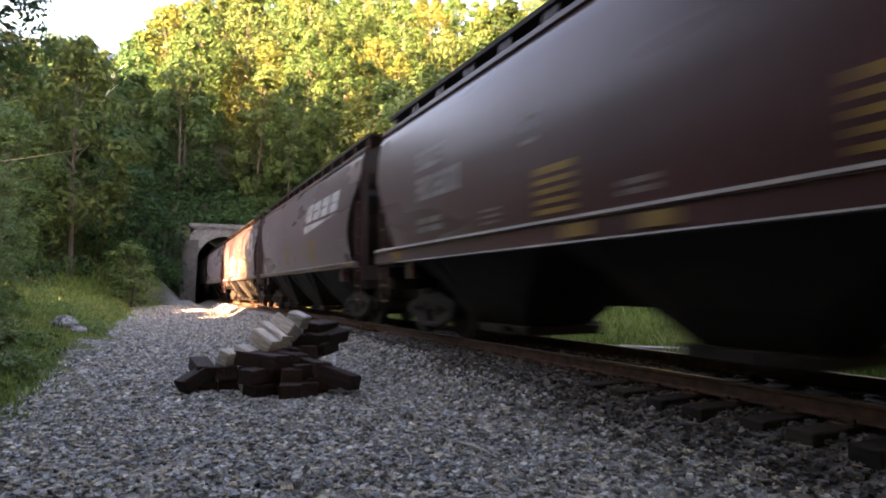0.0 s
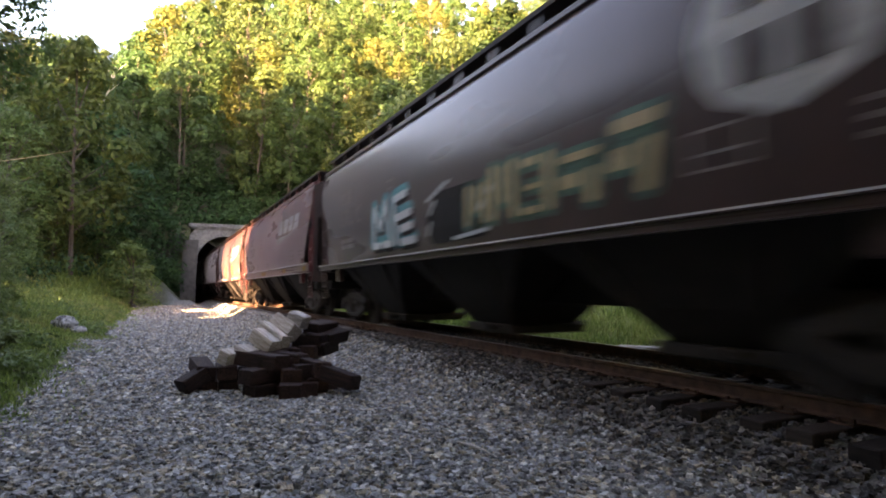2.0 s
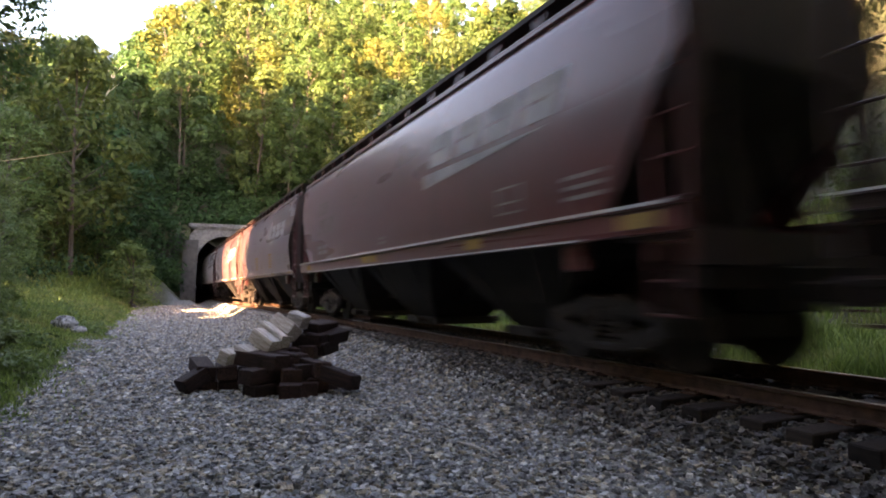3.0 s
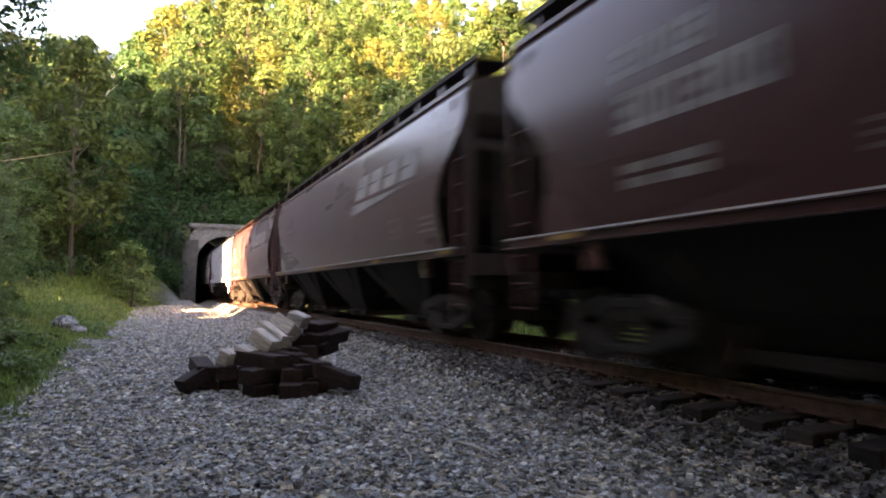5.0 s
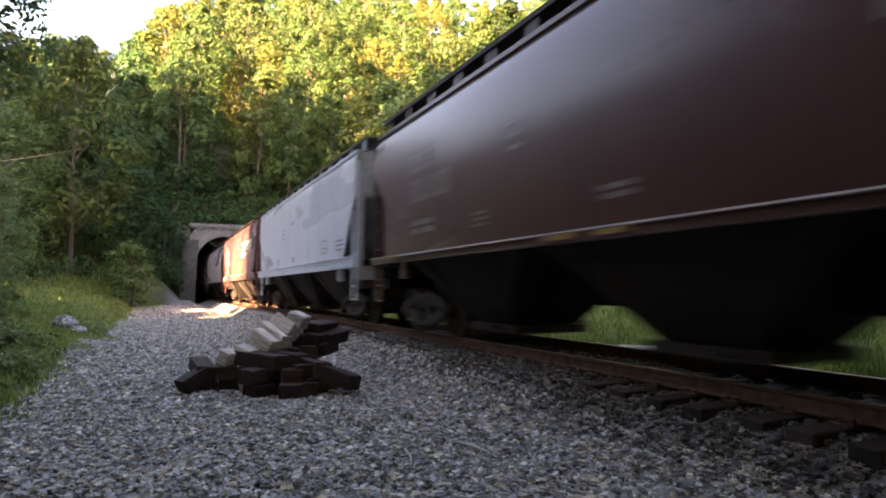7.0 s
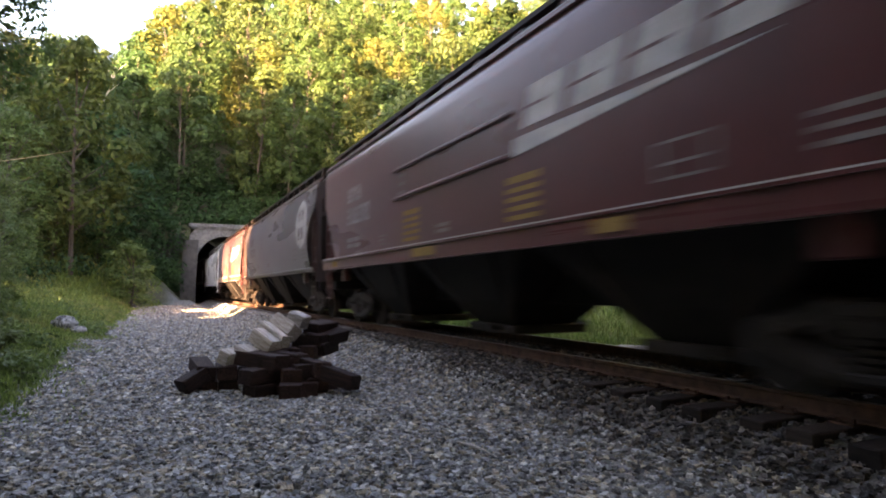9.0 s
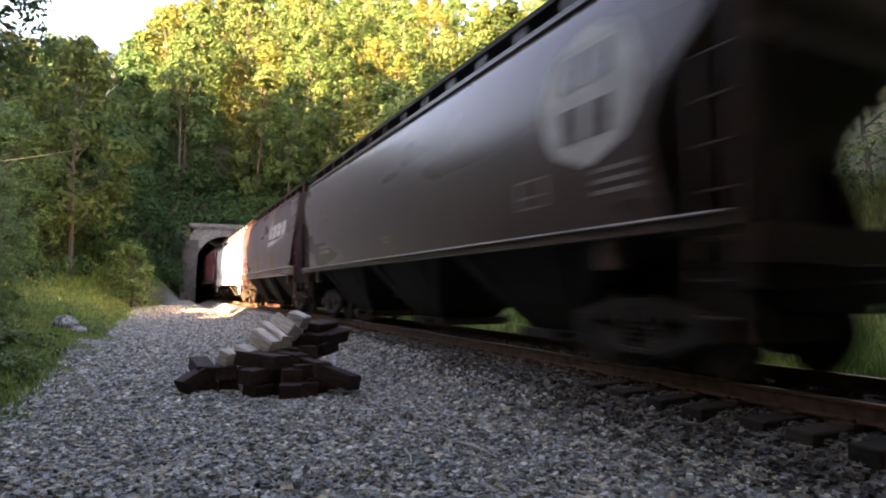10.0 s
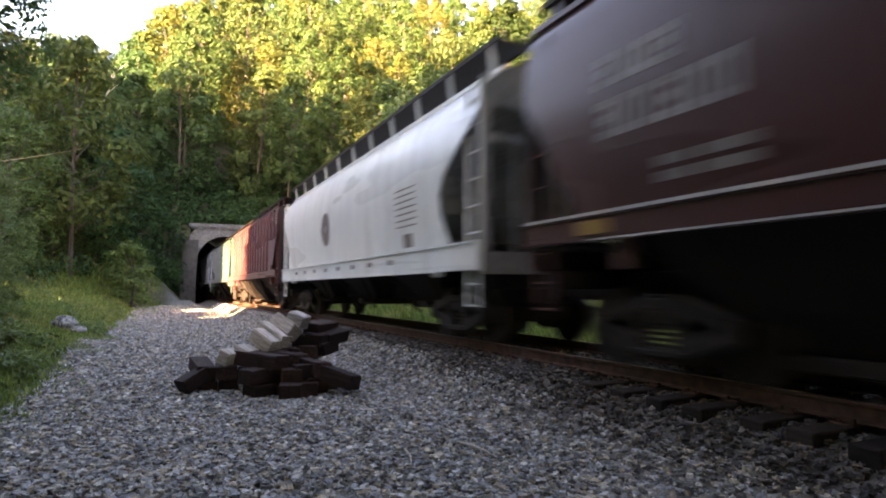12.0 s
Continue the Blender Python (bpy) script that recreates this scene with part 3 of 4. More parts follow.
        hop = part("discharge_hopper", bm, M_BLACK, car, "sloping discharge hopper, near black with underbody shade in its colour")
        for sx in (-1, 1):
            for dy in (-0.55, 0.55):
                bm = bmesh.new()
                rod(bm, (sx * 1.45, cy + dy * 2.2, 1.50), (sx * 0.70, cy + dy * 1.15, 0.42), 0.035, 6)
                part("hopper_brace", bm, M_TRUCK, hop)
        bm = bmesh.new()
        box(bm, (0, cy, 0.245 + up), (1.5, 1.55, 0.15), bevel=0.02)
        rod(bm, (-0.95, cy - 0.4, 0.27 + up), (0.95, cy - 0.4, 0.27 + up), 0.05, 8)
        for sx in (-1, 1):
            rod(bm, (sx * 0.95, cy - 0.4, 0.27 + up), (sx * 1.0, cy - 0.4, 0.27 + up), 0.09, 8)
        part("outlet_gate", bm, M_TRUCK, hop)
    # end slope sheets down to the first hopper
    for sy in (-1, 1):
        bm = bmesh.new()
        a, b = sy * (half - 1.25), sy * (span / 2 + 0.02)
        vs = [bm.verts.new(p) for p in ((-1.48, a, 1.66), (1.48, a, 1.66), (1.2, b, 1.25), (-1.2, b, 1.25))]
        bm.faces.new(vs)
        e = bmesh.ops.extrude_face_region(bm, geom=bm.faces[:])
        bmesh.ops.translate(bm, vec=(0, 0, 0.05), verts=[g for g in e["geom"] if isinstance(g, bmesh.types.BMVert)])
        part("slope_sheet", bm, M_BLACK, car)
    # roof: running boards on stands, hatches
    zr = 4.56 if style not in ("round", "tall") else 4.62
    for sx in (-1, 1):
        bm = bmesh.new()
        wx, wide, lift = (0.88, 0.62, 0.20) if tall else (0.72, 0.42, 0.0) if style == "round" else (1.02, 0.56, 0.12)
        box(bm, (sx * wx, 0, zr + lift), (wide, 2 * half + 0.1, 0.03))
        board = part("running_board", bm, M_BLACK if not tall else M_TRUCK, car, "grey roof walkway grating")
        for sd in (-1, 1):
            bm = box(bmesh.new(), (sx * wx + sd * (wide / 2 + 0.012), 0, zr + lift), (0.02, 2 * half + 0.1, 0.08))
            part("edge_bar", bm, M_TRUCK, board)
        k = int(2 * half / (1.15 if not tall else 1.5))
        for j in range(k + 1):
            yy = -half + 0.3 + (2 * half - 0.6) * j / k
            bm = bmesh.new()
            if tall:
                box(bm, (0, 0, 0), (0.05, 0.10, 0.52), pose(sx * 1.14, yy, zr - 0.02, ry=sx * 8))
            else:
                box(bm, (sx * (wx + 0.24), yy, zr - 0.06), (0.05, 0.14, 0.44))
            part("walkway_stand", bm, mat, car)
    for j in range(10):
        bm = bmesh.new()
        yy = -half + 1.0 + (2 * half - 2) * j / 9
        rod(bm, (0, yy, zr - 0.05), (0, yy, zr + 0.16), 0.42, 14)
        part("roof_hatch", bm, mat, car)
    for j in range(ribs):
        yy = -half + 0.5 + (2 * half - 1.0) * j / (ribs - 1)
        z0 = 1.7 if 1.5 < yy + half < 2 * half - 1.5 else 3.0
        for sx in (-1, 1):
            bm = box(bmesh.new(), (sx * 1.60, yy, (z0 + 4.2) / 2), (0.09, 0.10, 4.2 - z0), bevel=0.02)
            part("side_rib", bm, mat, car)
    for name, mk, lab, draw in marks:
        pieces = []

        def piece():
            pieces.append(bmesh.new())
            return pieces[-1]

        draw(piece, half, style)
        shared = [part(name, bm, mk, car, lab) for bm in pieces]
        if name == "data_lettering":
            for ob in shared:
                ob["kind"] = "stuff"
    return car


# painted marks on the trackside face, as distances from the near joint (n) or the far joint (f) of the car
def near(h, d):
    return -h - 0.65 + d


def far(h, d):
    return h + 0.65 - d


def wordmark(piece, h, st):
    for k in range(4):
        bm = piece()
        y = near(h, 2.55) + k * 0.98
        bar(bm, y, y + 0.30, 3.02, 3.55, st, -0.35)
        bar(bm, y + 0.30, y + 0.78, 3.02, 3.26, st, -0.35)
        bar(bm, y + 0.22, y + 0.70, 3.30, 3.55, st, -0.35)
    decal(piece(), [(near(h, 2.7), 2.93), (near(h, 6.5), 2.68), (near(h, 6.5), 2.93)], st)


def initials(piece, h, st):
    for k in range(10):
        bm = piece()
        y, z, t = (far(h, 4.0) + k * 0.29, 3.06, 0.36) if k < 4 else (far(h, 4.65) + (k - 4) * 0.30, 2.50, 0.42)
        bar(bm, y, y + 0.08, z, z + t, st)
        bar(bm, y + 0.08, y + 0.23, z, z + 0.09, st)
        bar(bm, y + 0.08, y + 0.23, z + t - 0.09, z + t, st)
        if k % 3:
            bar(bm, y + 0.15, y + 0.23, z + 0.09, z + t - 0.09, st)
        else:
            bar(bm, y + 0.08, y + 0.20, z + t / 2 - 0.05, z + t / 2 + 0.05, st)


def small_bars(piece, h, st):
    bm = piece()
    for k in range(2):
        bar(bm, far(h, 4.0), far(h, 3.45), 1.92 + 0.15 * k, 2.02 + 0.15 * k, st)
        bar(bm, far(h, 3.35), far(h, 2.95), 1.92 + 0.15 * k, 2.02 + 0.15 * k, st)
        bar(bm, far(h, 8.8), far(h, 8.3), 1.86 + 0.10 * k, 1.92 + 0.10 * k, st)
    for k in range(3):
        bar(bm, far(h, 5.85), far(h, 5.35), 1.84 + 0.09 * k, 1.88 + 0.09 * k, st)
        bar(bm, far(h, 6.8), far(h, 6.5), 2.78 + 0.17 * k, 2.84 + 0.17 * k, st)
        bar(bm, near(h, 1.7), near(h, 2.4), 1.92 + 0.12 * k, 1.97 + 0.12 * k, st)
    for y0, y1, z0, z1 in ((3.3, 3.95, 1.92, 1.95), (3.3, 3.95, 2.27, 2.30), (3.3, 3.35, 1.95, 2.27), (3.90, 3.95, 1.95, 2.27), (3.35, 3.90, 2.06, 2.09)):
        bar(bm, near(h, y0), near(h, y1), z0, z1, st)


def yellow_block(piece, h, st):
    for d in (7.55, 11.4):
        for k in range(5):
            bar(piece(), far(h, d), far(h, d - 0.78), 1.82 + 0.125 * k, 1.885 + 0.125 * k + (0.03 if k == 4 else 0), st)


def sill_patches(piece, h, st):
    for y in (far(h, 2.3), far(h, 7.9), near(h, 8.9), near(h, 4.3), near(h, 0.9)):
        z = (1.475, 1.54) if st in ("curved", "round") else (1.49, 1.64)
        bar(piece(), y, y + 0.5, *z, "sill")


# White lines along the sill: the lip's reflection of the sky, painted on.
def sill_line(piece, h, st):
    if st in ("curved", "round"):
        bar(piece(), -h + 0.1, h - 0.1, 1.55, 1.57, "sill")
        return
    bar(piece(), -h + 0.1, h - 0.1, 1.70, 1.735, "sill")
    bar(piece(), -h + 1.4, h - 1.4, 1.425, 1.445, "sill")


def ridges(piece, h, st):
    for z in (2.72, 3.30):
        box(piece(), (-side_x(z, st) - 0.02, (near(h, 6.6) + far(h, 6.3)) / 2, z), (0.06, far(h, 6.3) - near(h, 6.6), 0.07), bevel=0.02)


def emblem(piece, h, st):
    bm = piece()
    cy, cz = near(h, 3.0 if h > 8.3 else 2.5), 3.08
    for k in range(8):
        a, b = [math.asin(-1 + 2 * (k + d) / 8) for d in (0, 1)]
        decal(bm, [(cy - 0.84 * math.cos(a), cz + 0.84 * math.sin(a)), (cy + 0.84 * math.cos(a), cz + 0.84 * math.sin(a)),
                   (cy + 0.84 * math.cos(b), cz + 0.84 * math.sin(b)), (cy - 0.84 * math.cos(b), cz + 0.84 * math.sin(b))], st)


def emblem_slots(piece, h, st):
    cy, cz = near(h, 3.0 if h > 8.3 else 2.5), 3.08
    for k in (-1, 1):
        for j in (-1, 1):
            a, b = sorted((cy + k * 0.10, cy + k * 0.40))
            c, d = sorted((cz + j * 0.11, cz + j * 0.52))
            bar(piece(), a, b, c, d, st, 0.0, 0.026)


def oval_mark(piece, h, st):
    bm = piece()
    ring(bm, near(h, 9.6), 2.6, 0.45, 0.48, 0.40, st)
    for k in range(7):
        bar(bm, near(h, 3.0), near(h, 4.0), 2.10 + 0.12 * k, 2.13 + 0.12 * k, st)
    bar(bm, near(h, 3.25), near(h, 3.7), 1.70, 1.96, st)
    for k in range(8):
        bar(bm, near(h, 4.0 + 1.3 * k), near(h, 4.3 + 1.3 * k), 1.38, 1.48, "sill")


def blob_letters(y, z, w, hgt, n, grow=0.0, lift=0.016):
    """Fat sprayed letter shapes side by side; grow widens them into an outline beneath."""
    def draw(piece, h, st):
        rng = random.Random(int(w * 100) + n)
        for k in range(n):
            u = w / n
            a = y + h + u * k
            lean = rng.uniform(-0.22, 0.05)
            top = hgt * rng.uniform(0.82, 1.1)
            kind = rng.randrange(3)
            rects = [(0.0, 0.30, 0.0, 1.0), (0.36, 0.92, 0.76, 1.0), (0.36, 0.80, 0.38, 0.58), (0.36, 0.92, 0.0, 0.22)]
            if kind == 1:
                rects = [(0.0, 0.28, 0.0, 1.0), (0.33, 0.60, 0.25, 0.95), (0.66, 0.94, 0.0, 1.0)]
            if kind == 2:
                rects = [(0.0, 0.90, 0.74, 1.0), (0.0, 0.32, 0.0, 0.70), (0.40, 0.90, 0.30, 0.66)]
            for y0, y1, z0, z1 in rects:
                bm = piece()
                m = 5
                pts = []
                for q in range(4 * m):
                    e = math.pi / 2 * (q // m) + math.pi / 2 * (q % m) / (m - 1)
                    r = 0.10
                    cy = (a + u * y1 - r if q // m in (0, 3) else a + u * y0 + r)
                    cz = (z + top * z1 - r if q // m in (0, 1) else z + top * z0 + r)
                    yy, zz = cy + (r + grow) * math.cos(e), max(1.75, cz + (r + grow) * math.sin(e))
                    pts.append((yy + lean * (zz - z), zz))
                c = (sum(p[0] for p in pts) / len(pts), sum(p[1] for p in pts) / len(pts))
                for q in range(len(pts)):
                    p0, p1 = pts[q], pts[(q + 1) % len(pts)]
                    if (p0[0] - p1[0]) ** 2 + (p0[1] - p1[1]) ** 2 > 1e-8:
                        decal(bm, [c, p0, p1], st, lift + 0.002 * k)
    return draw


def stroke(bm, p, q, thick, st, lift):
    """A round-ended sprayed stroke from p to q, each (y, z)."""
    dy, dz = q[0] - p[0], q[1] - p[1]
    n = math.hypot(dy, dz)
    oy, oz = -dz / n * thick / 2, dy / n * thick / 2
    k = max(2, math.ceil(n / 0.3))
    for i in range(k):
        a, b = i / k, (i + 1) / k
        decal(bm, [(p[0] + dy * a + oy, p[1] + dz * a + oz), (p[0] + dy * b + oy, p[1] + dz * b + oz),
                   (p[0] + dy * b - oy, p[1] + dz * b - oz), (p[0] + dy * a - oy, p[1] + dz * a - oz)], st, lift)
    for c in (p, q):
        decal(bm, [(c[0] + thick / 2 * math.cos(j * 0.524), c[1] + thick / 2 * math.sin(j * 0.524)) for j in range(12)], st, lift)


BIG_TAG = [((0.02, 0.04), (0.07, 0.92)), ((0.07, 0.92), (0.22, 0.42)), ((0.22, 0.42), (0.37, 1.0)), ((0.37, 1.0), (0.47, 0.06)), ((0.0, 0.04), (0.17, 0.04)),
           ((0.27, 0.04), (0.47, 0.04)), ((0.60, 0.04), (0.57, 0.86)), ((0.57, 0.98), (0.84, 1.04)), ((0.62, 0.56), (0.93, 0.62)), ((0.72, 0.30), (0.95, 0.34)), ((0.72, 0.02), (1.0, 0.04))]


def big_tag(thick, lift, shift=0.0):
    """Fat sprayed letter shapes built of round-ended strokes."""
    def draw(piece, h, st):
        for (u0, v0), (u1, v1) in BIG_TAG:
            stroke(piece(), (3.55 - 2.35 * u0 - shift, 1.80 + 0.92 * v0 - shift), (3.55 - 2.35 * u1 - shift, 1.80 + 0.92 * v1 - shift), thick, st, lift)
    return draw


def dark_patch(piece, h, st):
    for z, a, b in ((1.85, 0.35, -1.35), (2.12, 0.45, -1.5), (2.38, 0.2, -1.2)):
        stroke(piece(), (a, z), (b, z), 0.34, st, 0.013 + 0.002 * z)


def silver_slashes(piece, h, st):
    for a, z, b, w in ((0.55, 2.45, -0.25, 2.68), (0.5, 2.2, 0.25, 2.4), (-1.3, 2.1, -1.75, 2.45), (-0.4, 1.72, -1.5, 1.78), (0.6, 1.85, 0.45, 2.05)):
        stroke(piece(), (a, z), (b, w), 0.06, st, 0.022)


side_x_body = side_x


def side_x(z, style):
    return side_x_body(1.6, "std") + 0.098 if style == "sill" else side_x_body(z, style)


W = ("wordmark", M_WHITE, "white painted lettering and underline")
WF = ("wordmark", M_PALE, "faded painted lettering and underline")
def initials_near_end(piece, h, st):
    initials(piece, h + 0.8, st)


N = ("number_bar", M_PALE, "white painted number bars", initials)
NF = ("number_bar", M_FADED, "faded painted number bars", initials)
N2 = ("number_bar", M_PALE, "white painted number bars", initials_near_end)
S = ("data_lettering", M_FADED, "small grey data lettering", small_bars)
Y = ("warning_bar", M_YELLOW, "yellow warning lettering", yellow_block)
P = ("reflector_strip", M_YELLOW, "yellow reflective strips", sill_patches)
LN = ("sill_line", M_WHITE, "pale line along the sill, sky reflection painted on", sill_line)
EM = ("emblem", M_FADE2, "pale round emblem with a cross", emblem)
ES = ("emblem_slot", M_DARK, "dark slots of the round emblem", emblem_slots)
G1 = ("graffiti_fill", M_SILVER, "pale spray-painted letter shapes", big_tag(0.15, 0.026))
G2 = ("graffiti_outline", M_TEAL, "teal spray-painted outline", big_tag(0.33, 0.012, -0.05))
G5 = ("graffiti_shade", M_BLACK, "black spray-painted drop shadow", big_tag(0.20, 0.019, 0.06))
G6 = ("graffiti_patch", M_BLACK, "black sprayed patch", dark_patch)
G7 = ("graffiti_slash", M_SILVER, "silver sprayed slashes", silver_slashes)
G3 = ("graffiti_tan", M_TAN, "tan spray-painted letter shapes", blob_letters(-13.2, 1.82, 4.0, 0.8, 5, -0.04, 0.024))
G4 = ("graffiti_shadow", M_GREEN, "dull green spray-painted outline", blob_letters(-13.2, 1.82, 4.0, 0.8, 5, 0.04, 0.010))
BR = "oxide brown covered hopper car with white lettering"
hopper_car(0, M_BROWN, "std", BR, [(*W, wordmark), N, S, Y, P, LN])
hopper_car(1, M_BROWN, "curved", BR, [(*W, wordmark), N2, S, Y, P, LN])
hopper_car(2, M_DARK, "curved", "dark brown covered hopper car with ring emblem and graffiti", [EM, ES, NF, S, LN, G2, G5, G1, G4, G3, G6, G7])
hopper_car(3, M_RED, "std", "reddish brown covered hopper car with faded lettering", [(*WF, wordmark), NF, S, LN, P])
hopper_car(4, M_BROWN, "curved", BR, [(*WF, wordmark), N, S, Y, LN, P])
hopper_car(5, M_BROWN, "curved", BR, [(*WF, wordmark), NF, S, P, LN])
hopper_car(6, M_BROWN, "curved", BR, [(*WF, wordmark), NF, S, P, LN])
hopper_car(7, M_GREY, "flat", "pale blue-grey covered hopper car", [("data_lettering", M_FADED, "small grey data lettering", small_bars)])
hopper_car(8, M_RED, "flat", "reddish brown covered hopper car with white lettering", [(*W, wordmark), N, S, Y, P, LN, ("side_ridge", M_RED, "raised panel ridge", ridges)])
hopper_car(9, M_DARK, "curved", "dark brown round-sided hopper car with ring emblem", [EM, ES, NF, S, LN])
hopper_car(10, M_BROWN, "std", BR, [(*W, wordmark), N2, S, Y, P, LN])
hopper_car(11, M_CREAM, "tall", "off-white round-sided covered hopper car", [("data_lettering", M_FADED, "small grey data lettering", oval_mark)], tall=True)
hopper_car(12, M_RED, "flat", "reddish brown ribbed hopper car", [], ribs=18)
hopper_car(13, M_GREEN, "flat", "dull green hopper car", [])
hopper_car(14, M_GREY, "flat", "pale grey hopper car", [])
hopper_car(15, M_BROWN, "std", BR, [])


# ---- stacked old ties beside the track ----
def tie_pile():
    rng = random.Random(5)

    def tie(x, y, z, rz, length, mat, rx=0.0, ry=0.0):
        bm = box(bmesh.new(), (0, 0, 0), (0.28, length, 0.215), bevel=0.016)
        for v in bm.verts:
            v.co += Vector((rng.uniform(-1, 1), rng.uniform(-2, 2), rng.uniform(-1, 1))) * 0.009
        grey = mat is M_GREYTIE
        ob = new("railway_tie", as_mesh("railway_tie", bm, mat))
        ob.matrix_basis = pose(x, y, z, rx, ry, rz)
        tagged(ob, "sun-bleached grey timber tie on the pile" if grey else "old creosoted timber tie lying in a pile", "railway tie", "pile of old ties")

    for row in PILE:
        tie(*row)


def px(u, v, depth):
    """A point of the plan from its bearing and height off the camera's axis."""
    m = CAM_POSE
    return m @ Vector(((u - 784) / 1052 * depth, (441 - v) / 1052 * depth, -depth))


def pile_row(u, v, depth, rz, length, mat, rx=0.0, ry=0.0):
    """A tie whose near end is centred on that bearing."""
    p = px(u, v, depth)
    d = Matrix.Rotation(radians(rz), 3, "Z") @ Vector((0, 1, 0))
    p = p + Vector((d.x, d.y, math.tan(radians(rx)))) * (length / 2)
    return (p.x, p.y, p.z, rz, length, mat, rx, ry)


O, B = M_OLDTIE, M_GREYTIE
PILE = [pile_row(*row) for row in (
    (316, 689, 8.5, -66, 0.40, O, 26), (366, 690, 8.75, -4, 1.2, O), (403, 690, 8.75, -6, 1.2, O),
    (364, 663, 8.72, 2, 1.2, O, 2, 4), (402, 661, 8.72, -3, 1.2, O, 0, -3),
    (440, 698, 8.3, -60, 1.1, O), (432, 669, 8.32, -58, 1.15, O, 1), (482, 697, 8.5, -14, 1.2, O), (513, 695, 8.15, -14, 1.4, O, 0, 2),
    (545, 692, 8.35, -10, 1.3, O), (562, 684, 8.5, -6, 1.3, O, 1), (516, 668, 8.4, -10, 1.3, O), (540, 660, 8.5, 8, 1.2, O, 2), (573, 656, 8.55, 12, 1.2, O, 0, 5),
    (478, 668, 8.6, -16, 1.2, O), (500, 643, 8.5, 32, 0.9, O, 2, 3), (536, 640, 8.75, 40, 0.9, O, 2),
    (632, 679, 8.45, 44, 0.95, O, 14, 6), (596, 688, 8.9, 20, 0.8, O), (448, 690, 8.8, -20, 1.2, O), (436, 662, 9.0, -24, 1.0, O),
    (446, 634, 8.9, 40, 0.26, B, 22), (414, 638, 8.85, 40, 0.20, B, 22), (470, 650, 8.5, -40, 1.0, O, 2), (505, 648, 8.6, -20, 1.0, O, 0, 3),
    (490, 618, 9.0, 42, 0.42, B, 28), (508, 610, 9.2, 42, 0.50, B, 28, 5), (528, 594, 9.4, 48, 0.46, B, 30, 30), (541, 572, 9.55, 48, 0.28, B, 18),
    (512, 630, 9.2, -30, 1.2, O), (540, 626, 9.3, -30, 1.2, O), (530, 606, 9.5, -34, 1.0, O), (552, 604, 9.5, -36, 1.0, O, 0, 6),
    (549, 584, 9.7, -38, 0.8, O, 0, 10), (569, 602, 9.8, -44, 0.7, O, 4, 12), (482, 634, 8.95, -30, 1.1, O), (560, 620, 9.5, -30, 0.9, O))]
tie_pile()


# ---- loose stones, grass, trees ----
def stones(name, regions, seed, label, mat):
    rng = np.random.default_rng(seed)
    base_v = np.array([(sx, sy, sz) for sx in (-1, 1) for sy in (-1, 1) for sz in (-1, 1)], float) * 0.72
    base_f = np.array([(0, 1, 3, 2), (4, 6, 7, 5), (0, 4, 5, 1), (2, 3, 7, 6), (0, 2, 6, 4), (1, 5, 7, 3)])
    vs, fs, off = [], [], 0
    for x0, x1, y0, y1, per, size in regions:
        k = int((x1 - x0) * (y1 - y0) * per)
        xy = rng.uniform((x0, y0), (x1, y1), (k, 2))
        s = size * rng.uniform(0.55, 1.35, k)
        z = np.array([surface(a, b) for a, b in xy]) + s * 0.2
        shape = base_v[None] * s[:, None, None] * rng.uniform(0.6, 1.1, (k, 1, 3)) + rng.normal(0, 0.17, (k, 8, 3)) * s[:, None, None]
        ang = rng.uniform(0, 6.28, (k, 1))
        ca, sa = np.cos(ang), np.sin(ang)
        tilt = rng.uniform(-0.7, 0.7, (k, 1))
        ct, st = np.cos(tilt), np.sin(tilt)
        yy, zz = shape[..., 1] * ct - shape[..., 2] * st, shape[..., 1] * st + shape[..., 2] * ct
        v = np.stack([shape[..., 0] * ca - yy * sa + xy[:, :1], shape[..., 0] * sa + yy * ca + xy[:, 1:], zz * 0.8 + z[:, None]], -1)
        vs.append(v.reshape(-1, 3))
        fs.append((base_f[None] + (np.arange(k) * 8)[:, None, None] + off).reshape(-1, 4))
        off += k * 8
    me = raw_mesh(name, np.concatenate(vs).tolist(), np.concatenate(fs).tolist(), mat)
    return tagged(new(name, me), label, "gravel", kind="stuff")


stones("ballast", [(-5.2, -1.75, 2.0, 9, 620, 0.031), (-7.6, -5.2, 4.5, 9, 560, 0.029), (-7.6, -1.6, 9, 15, 400, 0.034), (-7.8, -1.5, 15, 30, 200, 0.037), (-7.6, -1.5, 30, 50, 70, 0.047)], 11,
       "angular grey crushed stone ballast", M_STONE)
# stones by the rails, with the train's shade in their colour
stones("oily_ballast", [(-1.95, -1.25, 1.5, 9, 520, 0.032), (-1.7, -1.25, 9, 15, 420, 0.032), (-1.3, 1.3, 1, 14, 240, 0.033), (1.3, 2.8, 1, 14, 170, 0.036)], 12,
       "brownish crushed stone ballast between the ties, shade darkened into its colour", M_SHADE_STONE)


